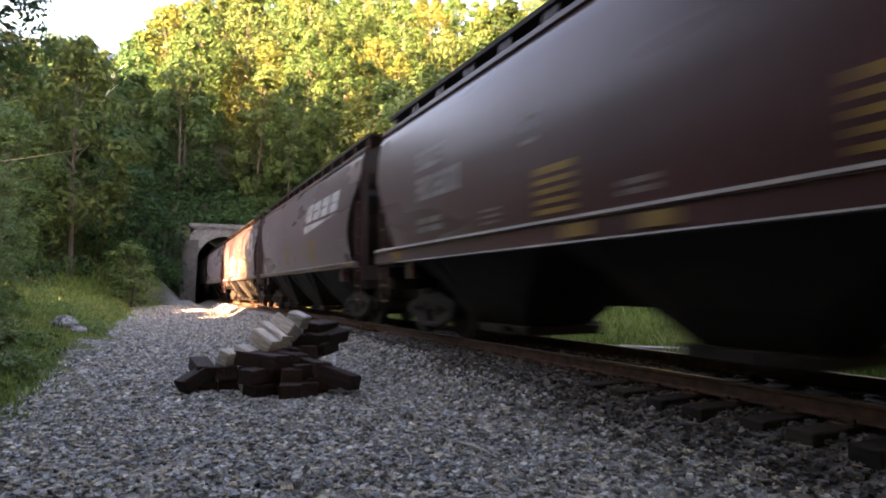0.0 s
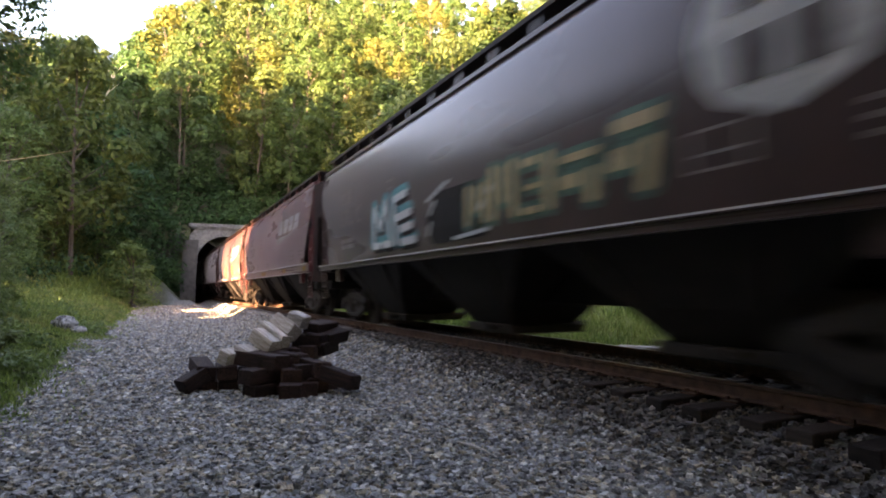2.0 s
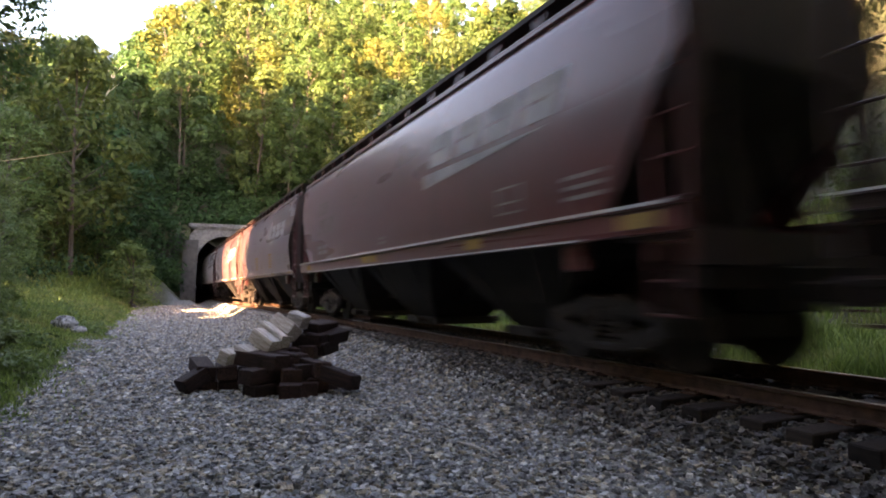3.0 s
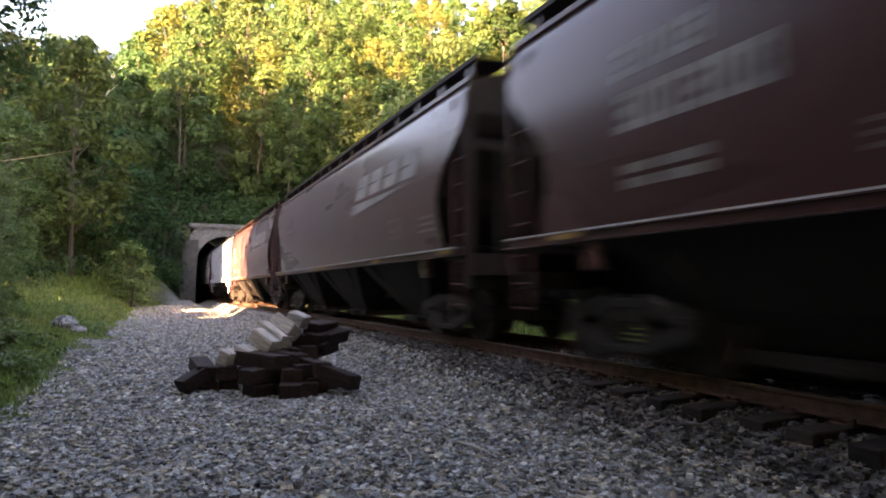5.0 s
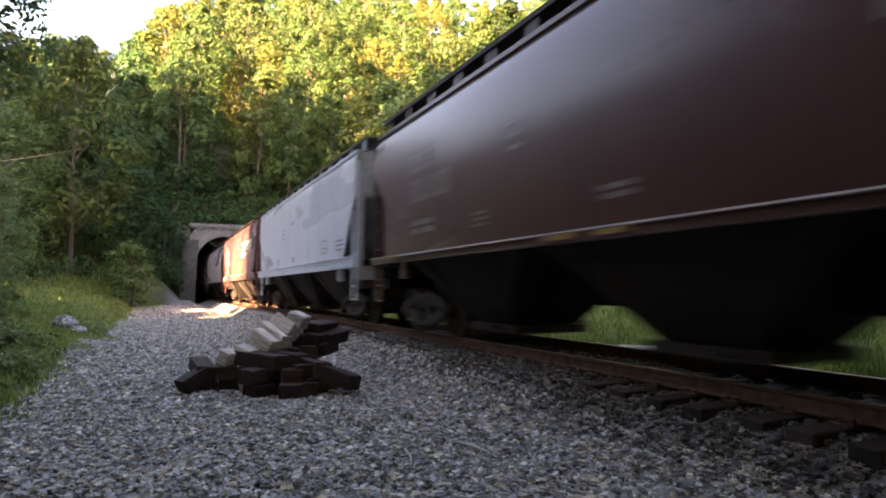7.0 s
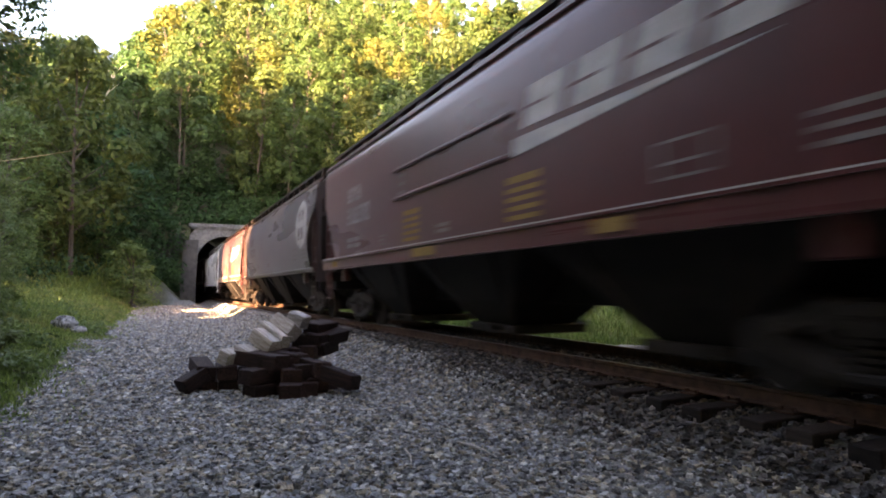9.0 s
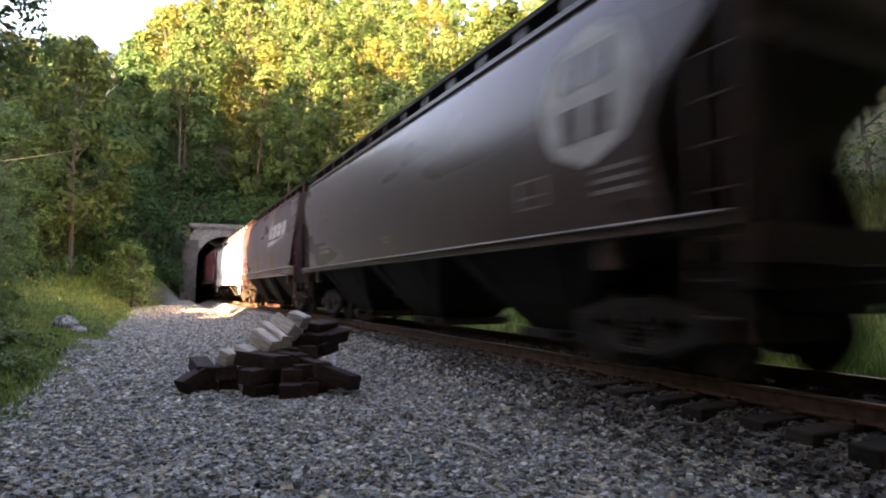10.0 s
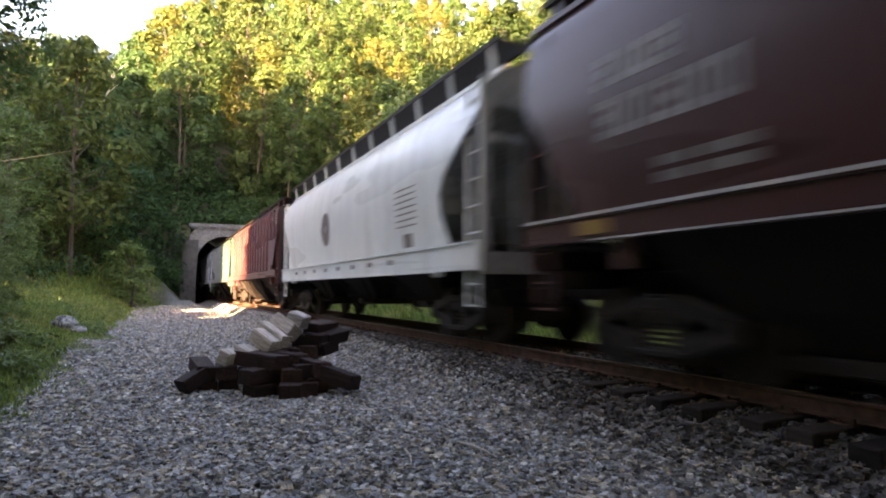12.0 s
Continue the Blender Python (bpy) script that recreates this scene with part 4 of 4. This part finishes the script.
def grass(name, regions, seed, label):
    rng = np.random.default_rng(seed)
    vs, fs, off = [], [], 0
    for x0, x1, y0, y1, per, hgt, wid in regions:
        k = int((x1 - x0) * (y1 - y0) * per)
        xy = rng.uniform((x0, y0), (x1, y1), (k, 2))
        keep = []
        for a, b in xy:
            edge = (-7.3 + 0.8 * noise.noise((a * 0.8, b * 0.5, 9)) + 1.7 * smooth(44, 56, b)) if a < 0 else 99
            keep.append((a < edge - 0.1 or a > 2.7 or (a < edge + 1.3 and rng.random() < 0.06)) and noise.noise((a * 0.6, b * 0.6, 4)) > -0.45)
        xy = xy[np.array(keep)]
        k = len(xy)
        z = np.array([land(a, b) for a, b in xy]) - 0.03
        clump = np.array([0.75 + 0.6 * noise.noise((a * 0.5, b * 0.5, 7)) for a, b in xy])
        fade = np.array([0.3 + 0.7 * min(1, (max(0, -7.3 - a) if a < 0 else a) / 2.0) for a, b in xy])
        h = hgt * rng.uniform(0.5, 1.2, k) * clump * fade
        ang = rng.uniform(0, 6.28, k)
        dx, dy = np.cos(ang) * wid, np.sin(ang) * wid
        lean = rng.normal(0, 0.3, (k, 2)) * h[:, None]
        p = np.stack([xy[:, 0], xy[:, 1], z], -1)
        side = np.stack([dx, dy, 0 * dx], -1)
        mid = p + np.stack([lean[:, 0] * 0.35, lean[:, 1] * 0.35, h * 0.6], -1)
        tip = p + np.stack([lean[:, 0], lean[:, 1], h], -1)
        v = np.stack([p - side, p + side, mid + side * 0.8, mid - side * 0.8, tip], 1)
        vs.append(v.reshape(-1, 3))
        b = np.arange(k) * 5 + off
        fs += np.stack([b, b + 1, b + 2, b + 3], -1).tolist() + np.stack([b + 3, b + 2, b + 4], -1).tolist()
        off += k * 5
    me = raw_mesh(name, np.concatenate(vs).tolist(), fs, M_GRASS)
    return tagged(new(name, me), label, "grass", kind="stuff")


grass("grass", [(-11, -6.6, 7, 22, 420, 0.34, 0.012), (-15, -6.6, 22, 40, 200, 0.55, 0.02), (-18, -5.6, 40, 62, 80, 0.7, 0.035)], 21,
      "long green grass and weeds on the bank")
grass("meadow_grass", [(2.9, 9, -1, 14, 260, 0.55, 0.016), (2.9, 12, 14, 40, 90, 0.7, 0.03), (9, 16, -3, 14, 110, 0.7, 0.026)], 22, "tall green grass beyond the track")


def leaves(rng, centres, radii, per, size, out=None):
    """Leaf blades on the skins of rounded clumps, facing outward; each leaf is a folded quad."""
    n = len(centres) * per
    c = np.repeat(centres, per, 0)
    r = np.repeat(radii, per)
    d = rng.normal(0, 1, (n, 3))
    d /= np.linalg.norm(d, axis=1)[:, None]
    if out is not None:
        d += 0.55 * np.repeat(out, per, 0)
        d /= np.linalg.norm(d, axis=1)[:, None]
    lump = 1 + 0.22 * np.sin(d[:, 0] * 7 + c[:, 0] * 5) * np.sin(d[:, 1] * 7 + c[:, 1] * 3) + 0.16 * np.sin(d[:, 2] * 9 + c[:, 2] * 4)
    p = c + d * (r * lump * rng.uniform(0.5, 1.05, n) ** 0.45)[:, None] * np.array([1, 1, 0.72])
    nrm = d * 1.1 + rng.normal(0, 0.38, (n, 3)) + np.array([0, 0, 0.45])
    nrm /= np.linalg.norm(nrm, axis=1)[:, None]
    t = np.cross(nrm, rng.normal(0, 1, (n, 3)))
    t /= np.linalg.norm(t, axis=1)[:, None] + 1e-9
    b = np.cross(nrm, t)
    s = (size * rng.uniform(0.55, 1.3, n))[:, None]
    v = np.stack([p - t * s, p - b * s * 0.45 + nrm * s * 0.12, p + t * s, p + b * s * 0.45 + nrm * s * 0.12], 1)
    return v.reshape(-1, 3), (np.arange(n) * 4)[:, None] + np.array([[0, 1, 2, 3]])


def tree_meshes(seed, height, spread, clumps, per, size, leaf, low=0.25):
    """Trunk with limbs, and a crown of leafy lobes that crowd towards its outside and top."""
    rng = np.random.default_rng(seed)
    bm = bmesh.new()
    lean = rng.normal(0, 0.04, 2) * height
    top = np.array([lean[0], lean[1], height * 0.86])
    pts = [np.zeros(3), top * 0.35 + rng.normal(0, 0.15, 3) * (1, 1, 0), top * 0.7 + rng.normal(0, 0.2, 3) * (1, 1, 0), top]
    r0 = height * 0.009 + 0.03
    for k in range(3):
        rod(bm, pts[k], pts[k + 1], r0 * (1 - 0.3 * k), 7, r0 * (0.7 - 0.3 * k) + 0.01)
    cs, rs, out = [], [], []
    for k in range(clumps):
        g = (k + rng.uniform(0, 1)) / clumps
        f = low + (1 - low) * g
        a = k * 2.4 + rng.uniform(-0.5, 0.5)
        prof = (0.55 + 0.45 * math.sin(math.pi * min(1, g * 1.15))) * (1 if g < 0.6 else 1 - 0.75 * ((g - 0.6) / 0.4) ** 1.6)
        rad = spread * prof * rng.uniform(0.45, 0.85)
        c = np.array([lean[0] * f + rad * math.cos(a), lean[1] * f + rad * math.sin(a), height * f * 0.95 + rng.normal(0, 0.25)])
        cs.append(c)
        rs.append(spread * rng.uniform(0.24, 0.46) * (1 - 0.35 * g))
        out.append((0.8 * math.cos(a), 0.8 * math.sin(a), 0.55))
        if k % 2 == 0:
            q = f * 0.85
            rod(bm, (lean[0] * q, lean[1] * q, height * q * 0.86), c, r0 * 0.3, 5, 0.015)
    v, f = leaves(rng, np.array(cs), np.array(rs), per, size, np.array(out))
    return as_mesh("trunk", bm, M_BARK), raw_mesh("crown", v.tolist(), f.tolist(), leaf)


def tree_thing(meshes, label, group):
    t = tagged(new("tree"), label, "tree", group)
    part("trunk", meshes[0], None, t)
    part("crown", meshes[1], None, t)
    return t


def forest():
    kinds = [tree_meshes(40 + k, h, w, c, 130, sz, leaf, low) for k, (h, w, c, sz, low, leaf) in enumerate((
        (13, 3.6, 28, 0.25, 0.10, M_LEAF), (16, 4.2, 32, 0.26, 0.20, M_LEAF_GOLD), (11, 3.6, 25, 0.24, 0.08, M_LEAF_DEEP), (18, 3.8, 33, 0.26, 0.28, M_LEAF),
        (9, 3.2, 22, 0.22, 0.05, M_LEAF_GOLD), (14, 4.5, 32, 0.26, 0.12, M_LEAF_DEEP), (15, 3.0, 26, 0.25, 0.30, M_LEAF)))]
    heights = (13, 16, 11, 18, 9, 14, 15)
    first = [None] * len(kinds)
    rng = random.Random(8)
    spots = []
    tries = 0
    while len(spots) < 280 and tries < 60000:
        tries += 1
        az, d = radians(rng.uniform(-14, 38)), 36 + 135 * rng.random() ** 0.85
        if len(spots) > 215:
            az, d = radians(rng.uniform(10, 46)), rng.uniform(75, 165)
        x, y = EYE[0] + d * math.sin(az), d * math.cos(az)
        z = land(x, y)
        if y < PORTAL_Y + 1.5 and (z < 1.2 or (abs(x) < 8.5 and y > 40)):
            continue
        if y >= PORTAL_Y and y < 66.5 and abs(x) < 6:
            continue
        gap = 3.1 if d < 90 else 4.6 if d < 130 else 5.6
        if any((x - a) ** 2 + (y - b) ** 2 < gap * gap for a, b, _ in spots):
            continue
        spots.append((x, y, z))
    for x, y, z in spots:
        k = rng.randrange(len(kinds))
        s = rng.uniform(0.75, 1.2)
        # the crest of the hill falls away towards the left of the valley
        depth = 0.4305 * (x - EYE[0]) + 0.9026 * y
        side = (0.9026 * (x - EYE[0]) - 0.4305 * y) / depth
        if side < -0.42:
            s = min(s, (0.9 + depth * (0.43 + 0.045 * smooth(-0.57, -0.49, side) + 0.06 * smooth(-0.49, -0.42, side)) - z) / heights[k])
            if s < 0.4:
                continue
        m = pose(x, y, z - 0.2, rz=rng.uniform(0, 360)) @ Matrix.Diagonal((s, s, s * rng.uniform(0.9, 1.1), 1))
        if first[k] is None:
            first[k] = tree_thing(kinds[k], "leafy green deciduous tree on the hillside", "hillside trees")
            first[k].matrix_basis = m
        else:
            copy_thing(first[k], m).matrix_basis = m


forest()


def undergrowth():
    """Shrubs and saplings that cover the hillside between the trees, and creepers over the portal."""
    rng = np.random.default_rng(31)
    cs, rs = [], []
    while len(cs) < 2300:
        az, d = radians(rng.uniform(-13, 32)), 34 + 80 * rng.random() ** 1.1
        x, y = EYE[0] + d * math.sin(az), d * math.cos(az)
        z = land(x, y)
        if z < 0.9 or (y < PORTAL_Y + 1.2 and (abs(x) < 7.5 and y > 50)) or (y < 66 and -14 < x < 0 and rng.random() < 0.7):
            continue
        r = rng.uniform(0.7, 1.7)
        cs.append((x, y, z + r * rng.uniform(0.3, 1.2)))
        rs.append(r)
    for k in range(190):
        x, y = rng.uniform(-10, 10), rng.uniform(64.2, 74)
        cs.append((x, y, land(x, y) + rng.uniform(0.1, 0.9)))
        rs.append(rng.uniform(0.5, 1.2))
    for k in range(60):
        x = rng.uniform(-7, 7)
        cs.append((x, PORTAL_Y + rng.uniform(0.7, 2.5), 7.6 + rng.uniform(0.0, 0.7)))
        rs.append(rng.uniform(0.4, 0.8))
    for k in range(170):
        s = rng.choice((-1, 1))
        x = s * rng.uniform(4.3, 10)
        cs.append((x, PORTAL_Y + rng.uniform(-1.6, 0.3), max(land(x, 62) + 0.3, rng.uniform(1.5, 7.6))))
        rs.append(rng.uniform(0.5, 1.0))
    for k in range(90):
        s = rng.choice((-1, 1))
        x, y = s * rng.uniform(4.2, 8.5), rng.uniform(60.2, 62.8)
        cs.append((x, y, land(x, min(y, 62.4)) + rng.uniform(0.1, 2.4)))
        rs.append(rng.uniform(0.35, 0.8))
    v, f = leaves(rng, np.array(cs), np.array(rs), 62, 0.19)
    tagged(new("undergrowth", raw_mesh("undergrowth", v.tolist(), f.tolist(), M_LEAF_DEEP)), "dense green shrubs and creepers under the trees", "shrubs", kind="stuff")


undergrowth()


def weeds():
    """Broad-leaved weeds among the grass of the bank, thinning out over the gravel's edge."""
    rng = np.random.default_rng(33)
    cs, rs = [], []
    while len(cs) < 330:
        y = 8 + 44 * rng.random() ** 1.5
        x = -7.7 - 5.0 * rng.random() ** 1.2
        if noise.noise((x * 0.45, y * 0.3, 2)) < -0.12 or (abs(x + 8.3) < 0.9 and 17 < y < 22):
            continue
        r = rng.uniform(0.10, 0.30) * (0.7 + min(1.0, (-7.0 - x) / 2.5))
        cs.append((x, y, land(x, y) + r * rng.uniform(0.2, 0.9)))
        rs.append(r)
    v, f = leaves(rng, np.array(cs), np.array(rs), 42, 0.06)
    tagged(new("weeds", raw_mesh("weeds", v.tolist(), f.tolist(), M_LEAF_NEAR)), "broad-leaved green weeds among the bank grass", "weeds", kind="stuff")


weeds()


def placed_trees():
    small = tree_meshes(61, 4.6, 1.6, 26, 90, 0.13, M_LEAF_NEAR, 0.12)
    t = tree_thing(small, "small bright green sapling on the grassy bank", "bank trees")
    t.matrix_basis = pose(-7.7, 49, land(-7.7, 49) - 0.05) @ Matrix.Diagonal((1.15, 1.15, 1.1, 1))
    big = tree_meshes(62, 11, 3.3, 46, 165, 0.12, M_LEAF_NEAR, 0.06)
    first = None
    for x, y, s, r in ((-12.2, 20.5, 0.72, 0), (-10.4, 21.0, 0.36, 40), (-11.0, 23.0, 0.42, 130), (-9.9, 18.2, 0.24, 210), (-12.6, 25.5, 0.5, 280), (-14.8, 44.5, 1.0, 70), (-13.0, 51, 0.9, 160), (-12.0, 58, 0.9, 250), (9.8, 32, 1.45, 20), (15.5, 11.5, 0.8, 200), (17, 22, 1.1, 100), (12.5, 24, 0.9, 300)):
        m = pose(x, y, land(x, y) - 0.1, rz=r) @ Matrix.Diagonal((s, s, s, 1))
        if first is None:
            first = tree_thing(big, "leafy green tree beside the track", "bank trees")
            first.matrix_basis = m
        else:
            copy_thing(first, m).matrix_basis = m
    # unseen tall trees beside and behind the viewer, added to shade gravel and train
    for x, y, s, r in ((-13.4, 5.5, 1.6, 10), (-13.8, 0.5, 1.7, 80), (-12.2, -4.5, 1.7, 150), (-15.0, 11.5, 1.5, 220), (-10.5, -9.5, 1.5, 290), (-6.5, -12.5, 1.3, 30),
                       (-16.5, -8, 1.3, 60), (5.4, -9.5, 1.7, 190), (6.0, -3.5, 1.9, 240), (5.2, -16, 1.7, 330), (-8.5, -18, 1.6, 120), (11.5, -4.0, 1.6, 75), (-3.6, -7.0, 1.8, 45), (13.0, -3, 1.6, 200), (-9.5, -4.0, 1.7, 15)):
        m = pose(x, y, land(x, y) - 0.1, rz=r) @ Matrix.Diagonal((s, s, s, 1))
        copy_thing(first, m).matrix_basis = m
    # unseen high crowns over the track behind the viewer, added to block sky
    high = tree_meshes(65, 11, 3.3, 40, 150, 0.13, M_LEAF, 0.48)
    over = None
    for x, y, s, r in ((-3.6, -3.4, 1.9, 0), (-11.0, 1.0, 2.0, 120)):
        m = pose(x, y, land(x, y) - 0.1, rz=r) @ Matrix.Diagonal((s, s, s, 1))
        if over is None:
            over = tree_thing(high, "unseen tall tree with a high crown, added to block light", "bank trees")
            over.matrix_basis = m
        else:
            copy_thing(over, m).matrix_basis = m
    # unseen high crowns added across the sun notch: the low sun passes beneath them
    for x, y, s, r in ((-40, 2.5, 1.5, 10), (-40, 7.5, 1.6, 100), (-40, 12.5, 1.5, 190), (-40, 17.5, 1.6, 280), (-40, 22.5, 1.5, 50),
                       (-50, -4, 2.6, 140), (-50, 6, 2.7, 230), (-50, 16, 2.6, 320)):
        m = pose(x, y, land(x, y) - 0.1, rz=r) @ Matrix.Diagonal((s, s, s, 1))
        copy_thing(over, m).matrix_basis = m
    # unseen young trees added low in the notch to dapple sun on the gravel
    for x, y, s, r in ((-28, 20.4, 0.27, 0), (-27, 23.5, 0.30, 80), (-28, 27.0, 0.28, 200), (-25, 21.0, 0.22, 300)):
        m = pose(x, y, land(x, y) - 0.1, rz=r) @ Matrix.Diagonal((s, s, s, 1))
        copy_thing(first, m).matrix_basis = m
    # unseen tall trees added on the notch's sides to fringe the sunbeam
    for x, y, s, r in ((-40, -4.5, 2.2, 0), (-40, 22.5, 2.2, 90), (-46, -9, 2.2, 200), (-46, 18.6, 2.2, 300)):
        m = pose(x, y, land(x, y) - 0.1, rz=r) @ Matrix.Diagonal((s, s, s, 1))
        copy_thing(first, m).matrix_basis = m
    # bushes at the foot of the bank
    bush = tree_meshes(63, 1.3, 0.8, 20, 75, 0.07, M_LEAF_NEAR, 0.1)
    first = None
    for x, y, s in ((-8.5, 13.4, 0.6), (-9.3, 15.4, 0.7), (-11.2, 20, 1.0), (-12.0, 24, 1.2), (-13.0, 28, 1.5), (-10.4, 54, 1.5), (-8.6, 58, 1.4), (-7.4, 59.8, 1.4)):
        m = pose(x, y, land(x, y) - 0.05, rz=x * 77) @ Matrix.Diagonal((s, s, s, 1))
        if first is None:
            first = tagged(new("bush"), "low leafy green bush on the bank", "bush", "bank bushes")
            part("stem", bush[0], None, first)
            part("foliage", bush[1], None, first)
            first.matrix_basis = m
        else:
            copy_thing(first, m).matrix_basis = m
    # a tree beside the camera, whose limb hangs into view
    rng = np.random.default_rng(64)
    base = Vector((-11.6, 7.0, land(-11.6, 7.0) - 0.1))
    bm = bmesh.new()
    crotch = base + Vector((0.1, 0.2, 5.2))
    rod(bm, base, crotch, 0.20, 9, 0.13)
    rod(bm, crotch, crotch + Vector((-0.3, 0.2, 3.0)), 0.12, 8, 0.05)
    cs = []
    for u, v, d in ((-60, 30, 9.5), (5, 12, 9.5), (32, 20, 9.6), (55, -12, 9.8), (-30, 90, 10), (20, 95, 10.4), (55, 100, 11), (-20, 150, 10.5), (35, 140, 11), (-60, 180, 10), (-40, -40, 9), (-80, 100, 9.5), (75, 75, 11.2)):
        p = px(u, v, d)
        cs.append(np.array(p))
        rod(bm, crotch + Vector((0, 0.2, -0.3)), p, 0.03, 5, 0.008)
    v, f = leaves(rng, np.array(cs), np.array([0.42] * len(cs)), 110, 0.065)
    t = tagged(new("tree"), "dark leafy tree with limbs hanging into the sky", "tree")
    part("trunk", bm, M_BARK, t)
    part("crown", raw_mesh("crown", v.tolist(), f.tolist(), M_LEAF), None, t)


placed_trees()


def snags():
    for pts, r in ((((184, 235, 62), (178, 190, 62), (200, 140, 62), (204, 118, 62)), 0.13), (((893, 190, 48), (891, 80, 48), (888, 0, 48), (886, -60, 48)), 0.11)):
        p = [px(*q) for q in pts]
        foot = Vector((p[0].x, p[0].y, land(p[0].x, p[0].y) - 0.2))
        bm = bmesh.new()
        chain = [foot] + p
        for k in range(len(chain) - 1):
            rod(bm, chain[k], chain[k + 1], r * (1 - 0.15 * k), 7, r * (0.85 - 0.15 * k))
        for k in (2, 3):
            rod(bm, chain[k], chain[k] + Vector((-0.9, 0.2, 1.5)), r * 0.4, 5, 0.02)
            rod(bm, (chain[k] + chain[k + 1]) / 2, (chain[k] + chain[k + 1]) / 2 + Vector((1.0, 0.1, 1.2)), r * 0.3, 5, 0.02)
        tagged(new("dead_tree", as_mesh("dead_tree", bm, M_PALEBARK)), "pale bare dead tree among the green woods", "dead tree")


snags()


def clutter():
    rng = random.Random(17)
    # discarded ties in the grass beyond the track
    for x, y, rz, mat in ((3.0, 8.4, 38, M_OLDTIE), (3.25, 8.9, 30, M_OLDTIE), (3.1, 8.6, 62, M_GREYTIE)):
        bm = box(bmesh.new(), (0, 0, 0), (0.24, 1.9, 0.19), bevel=0.014)
        ob = new("railway_tie", as_mesh("railway_tie", bm, mat))
        ob.matrix_basis = pose(x, y, surface(x, y) + (0.27 if mat is M_GREYTIE else 0.08), 2, 0, rz)
        tagged(ob, "discarded timber tie lying in the grass beyond the track", "railway tie", "discarded ties")
    # rock on the grass
    for (x, y, r, s) in ((-8.45, 21.2, 0.33, (1.0, 0.8, 0.75)), (-8.05, 21.0, 0.19, (1.1, 0.8, 0.7))):
        bm = bmesh.new()
        bmesh.ops.create_icosphere(bm, subdivisions=3, radius=r)
        for v in bm.verts:
            k = 1 + 0.45 * noise.noise(v.co * (0.9 / r) + Vector((x, y, 0))) + 0.22 * noise.noise(v.co * (2.6 / r))
            v.co = Vector((v.co.x * s[0], v.co.y * s[1], v.co.z * s[2])) * k
        ob = new("rock", as_mesh("rock", bm, M_ROCK))
        ob.matrix_basis = pose(x, y, land(x, y) + r * 0.55)
        tagged(ob, "pale grey rock lying in the grass", "rock", "rocks on the bank")
    # dry sticks on the gravel
    for u, v, u2, v2 in ((810, 788, 880, 812), (716, 800, 728, 830), (820, 790, 850, 800)):
        bm = bmesh.new()
        ends = []
        for a, b in ((u, v), (u2, v2)):
            d = 1.50 * 1052 / (b - 512)
            p = px(a, b, d)
            ends.append(Vector((p.x, p.y, surface(p.x, p.y) + 0.045)))
        mid = (ends[0] + ends[1]) / 2 + Vector((0.02, -0.01, 0.015))
        rod(bm, ends[0], mid, 0.009, 6, 0.008)
        rod(bm, mid, ends[1], 0.008, 6, 0.004)
        tagged(new("stick", as_mesh("stick", bm, M_GREYTIE)), "dry bleached stick lying on the gravel", "stick", "sticks on the gravel")
    # slack cable from the snag across the bank
    curve = bpy.data.curves.new("cable", "CURVE")
    curve.dimensions, curve.bevel_depth, curve.bevel_resolution = "3D", 0.022, 1
    spline = curve.splines.new("POLY")
    spline.points.add(16)
    a, b = px(-90, 296, 24), px(213, 246, 60)
    for k in range(17):
        f = k / 16
        p = a.lerp(b, f) - Vector((0, 0, 0.96 * f * (1 - f)))
        spline.points[k].co = (*p, 1)
    curve.materials.append(M_WIRE)
    tagged(new("cable", curve), "thin cable strung through the trees, orange sunlight put into its colour", "cable")


clutter()


# ---- what moves ----
def motions():
    steps = 360
    for car, y in CARS:
        walk(car, [(0.0, pose(0, y, 0)), (12.0, pose(0, y - SPEED * 12.0, 0))])
    for w, ay in WHEELS:
        walk(w, [(12.0 * k / steps, pose(0, ay, 0.46, rx=math.degrees(SPEED * 12.0 * k / steps / 0.46))) for k in range(steps + 1)])


motions()
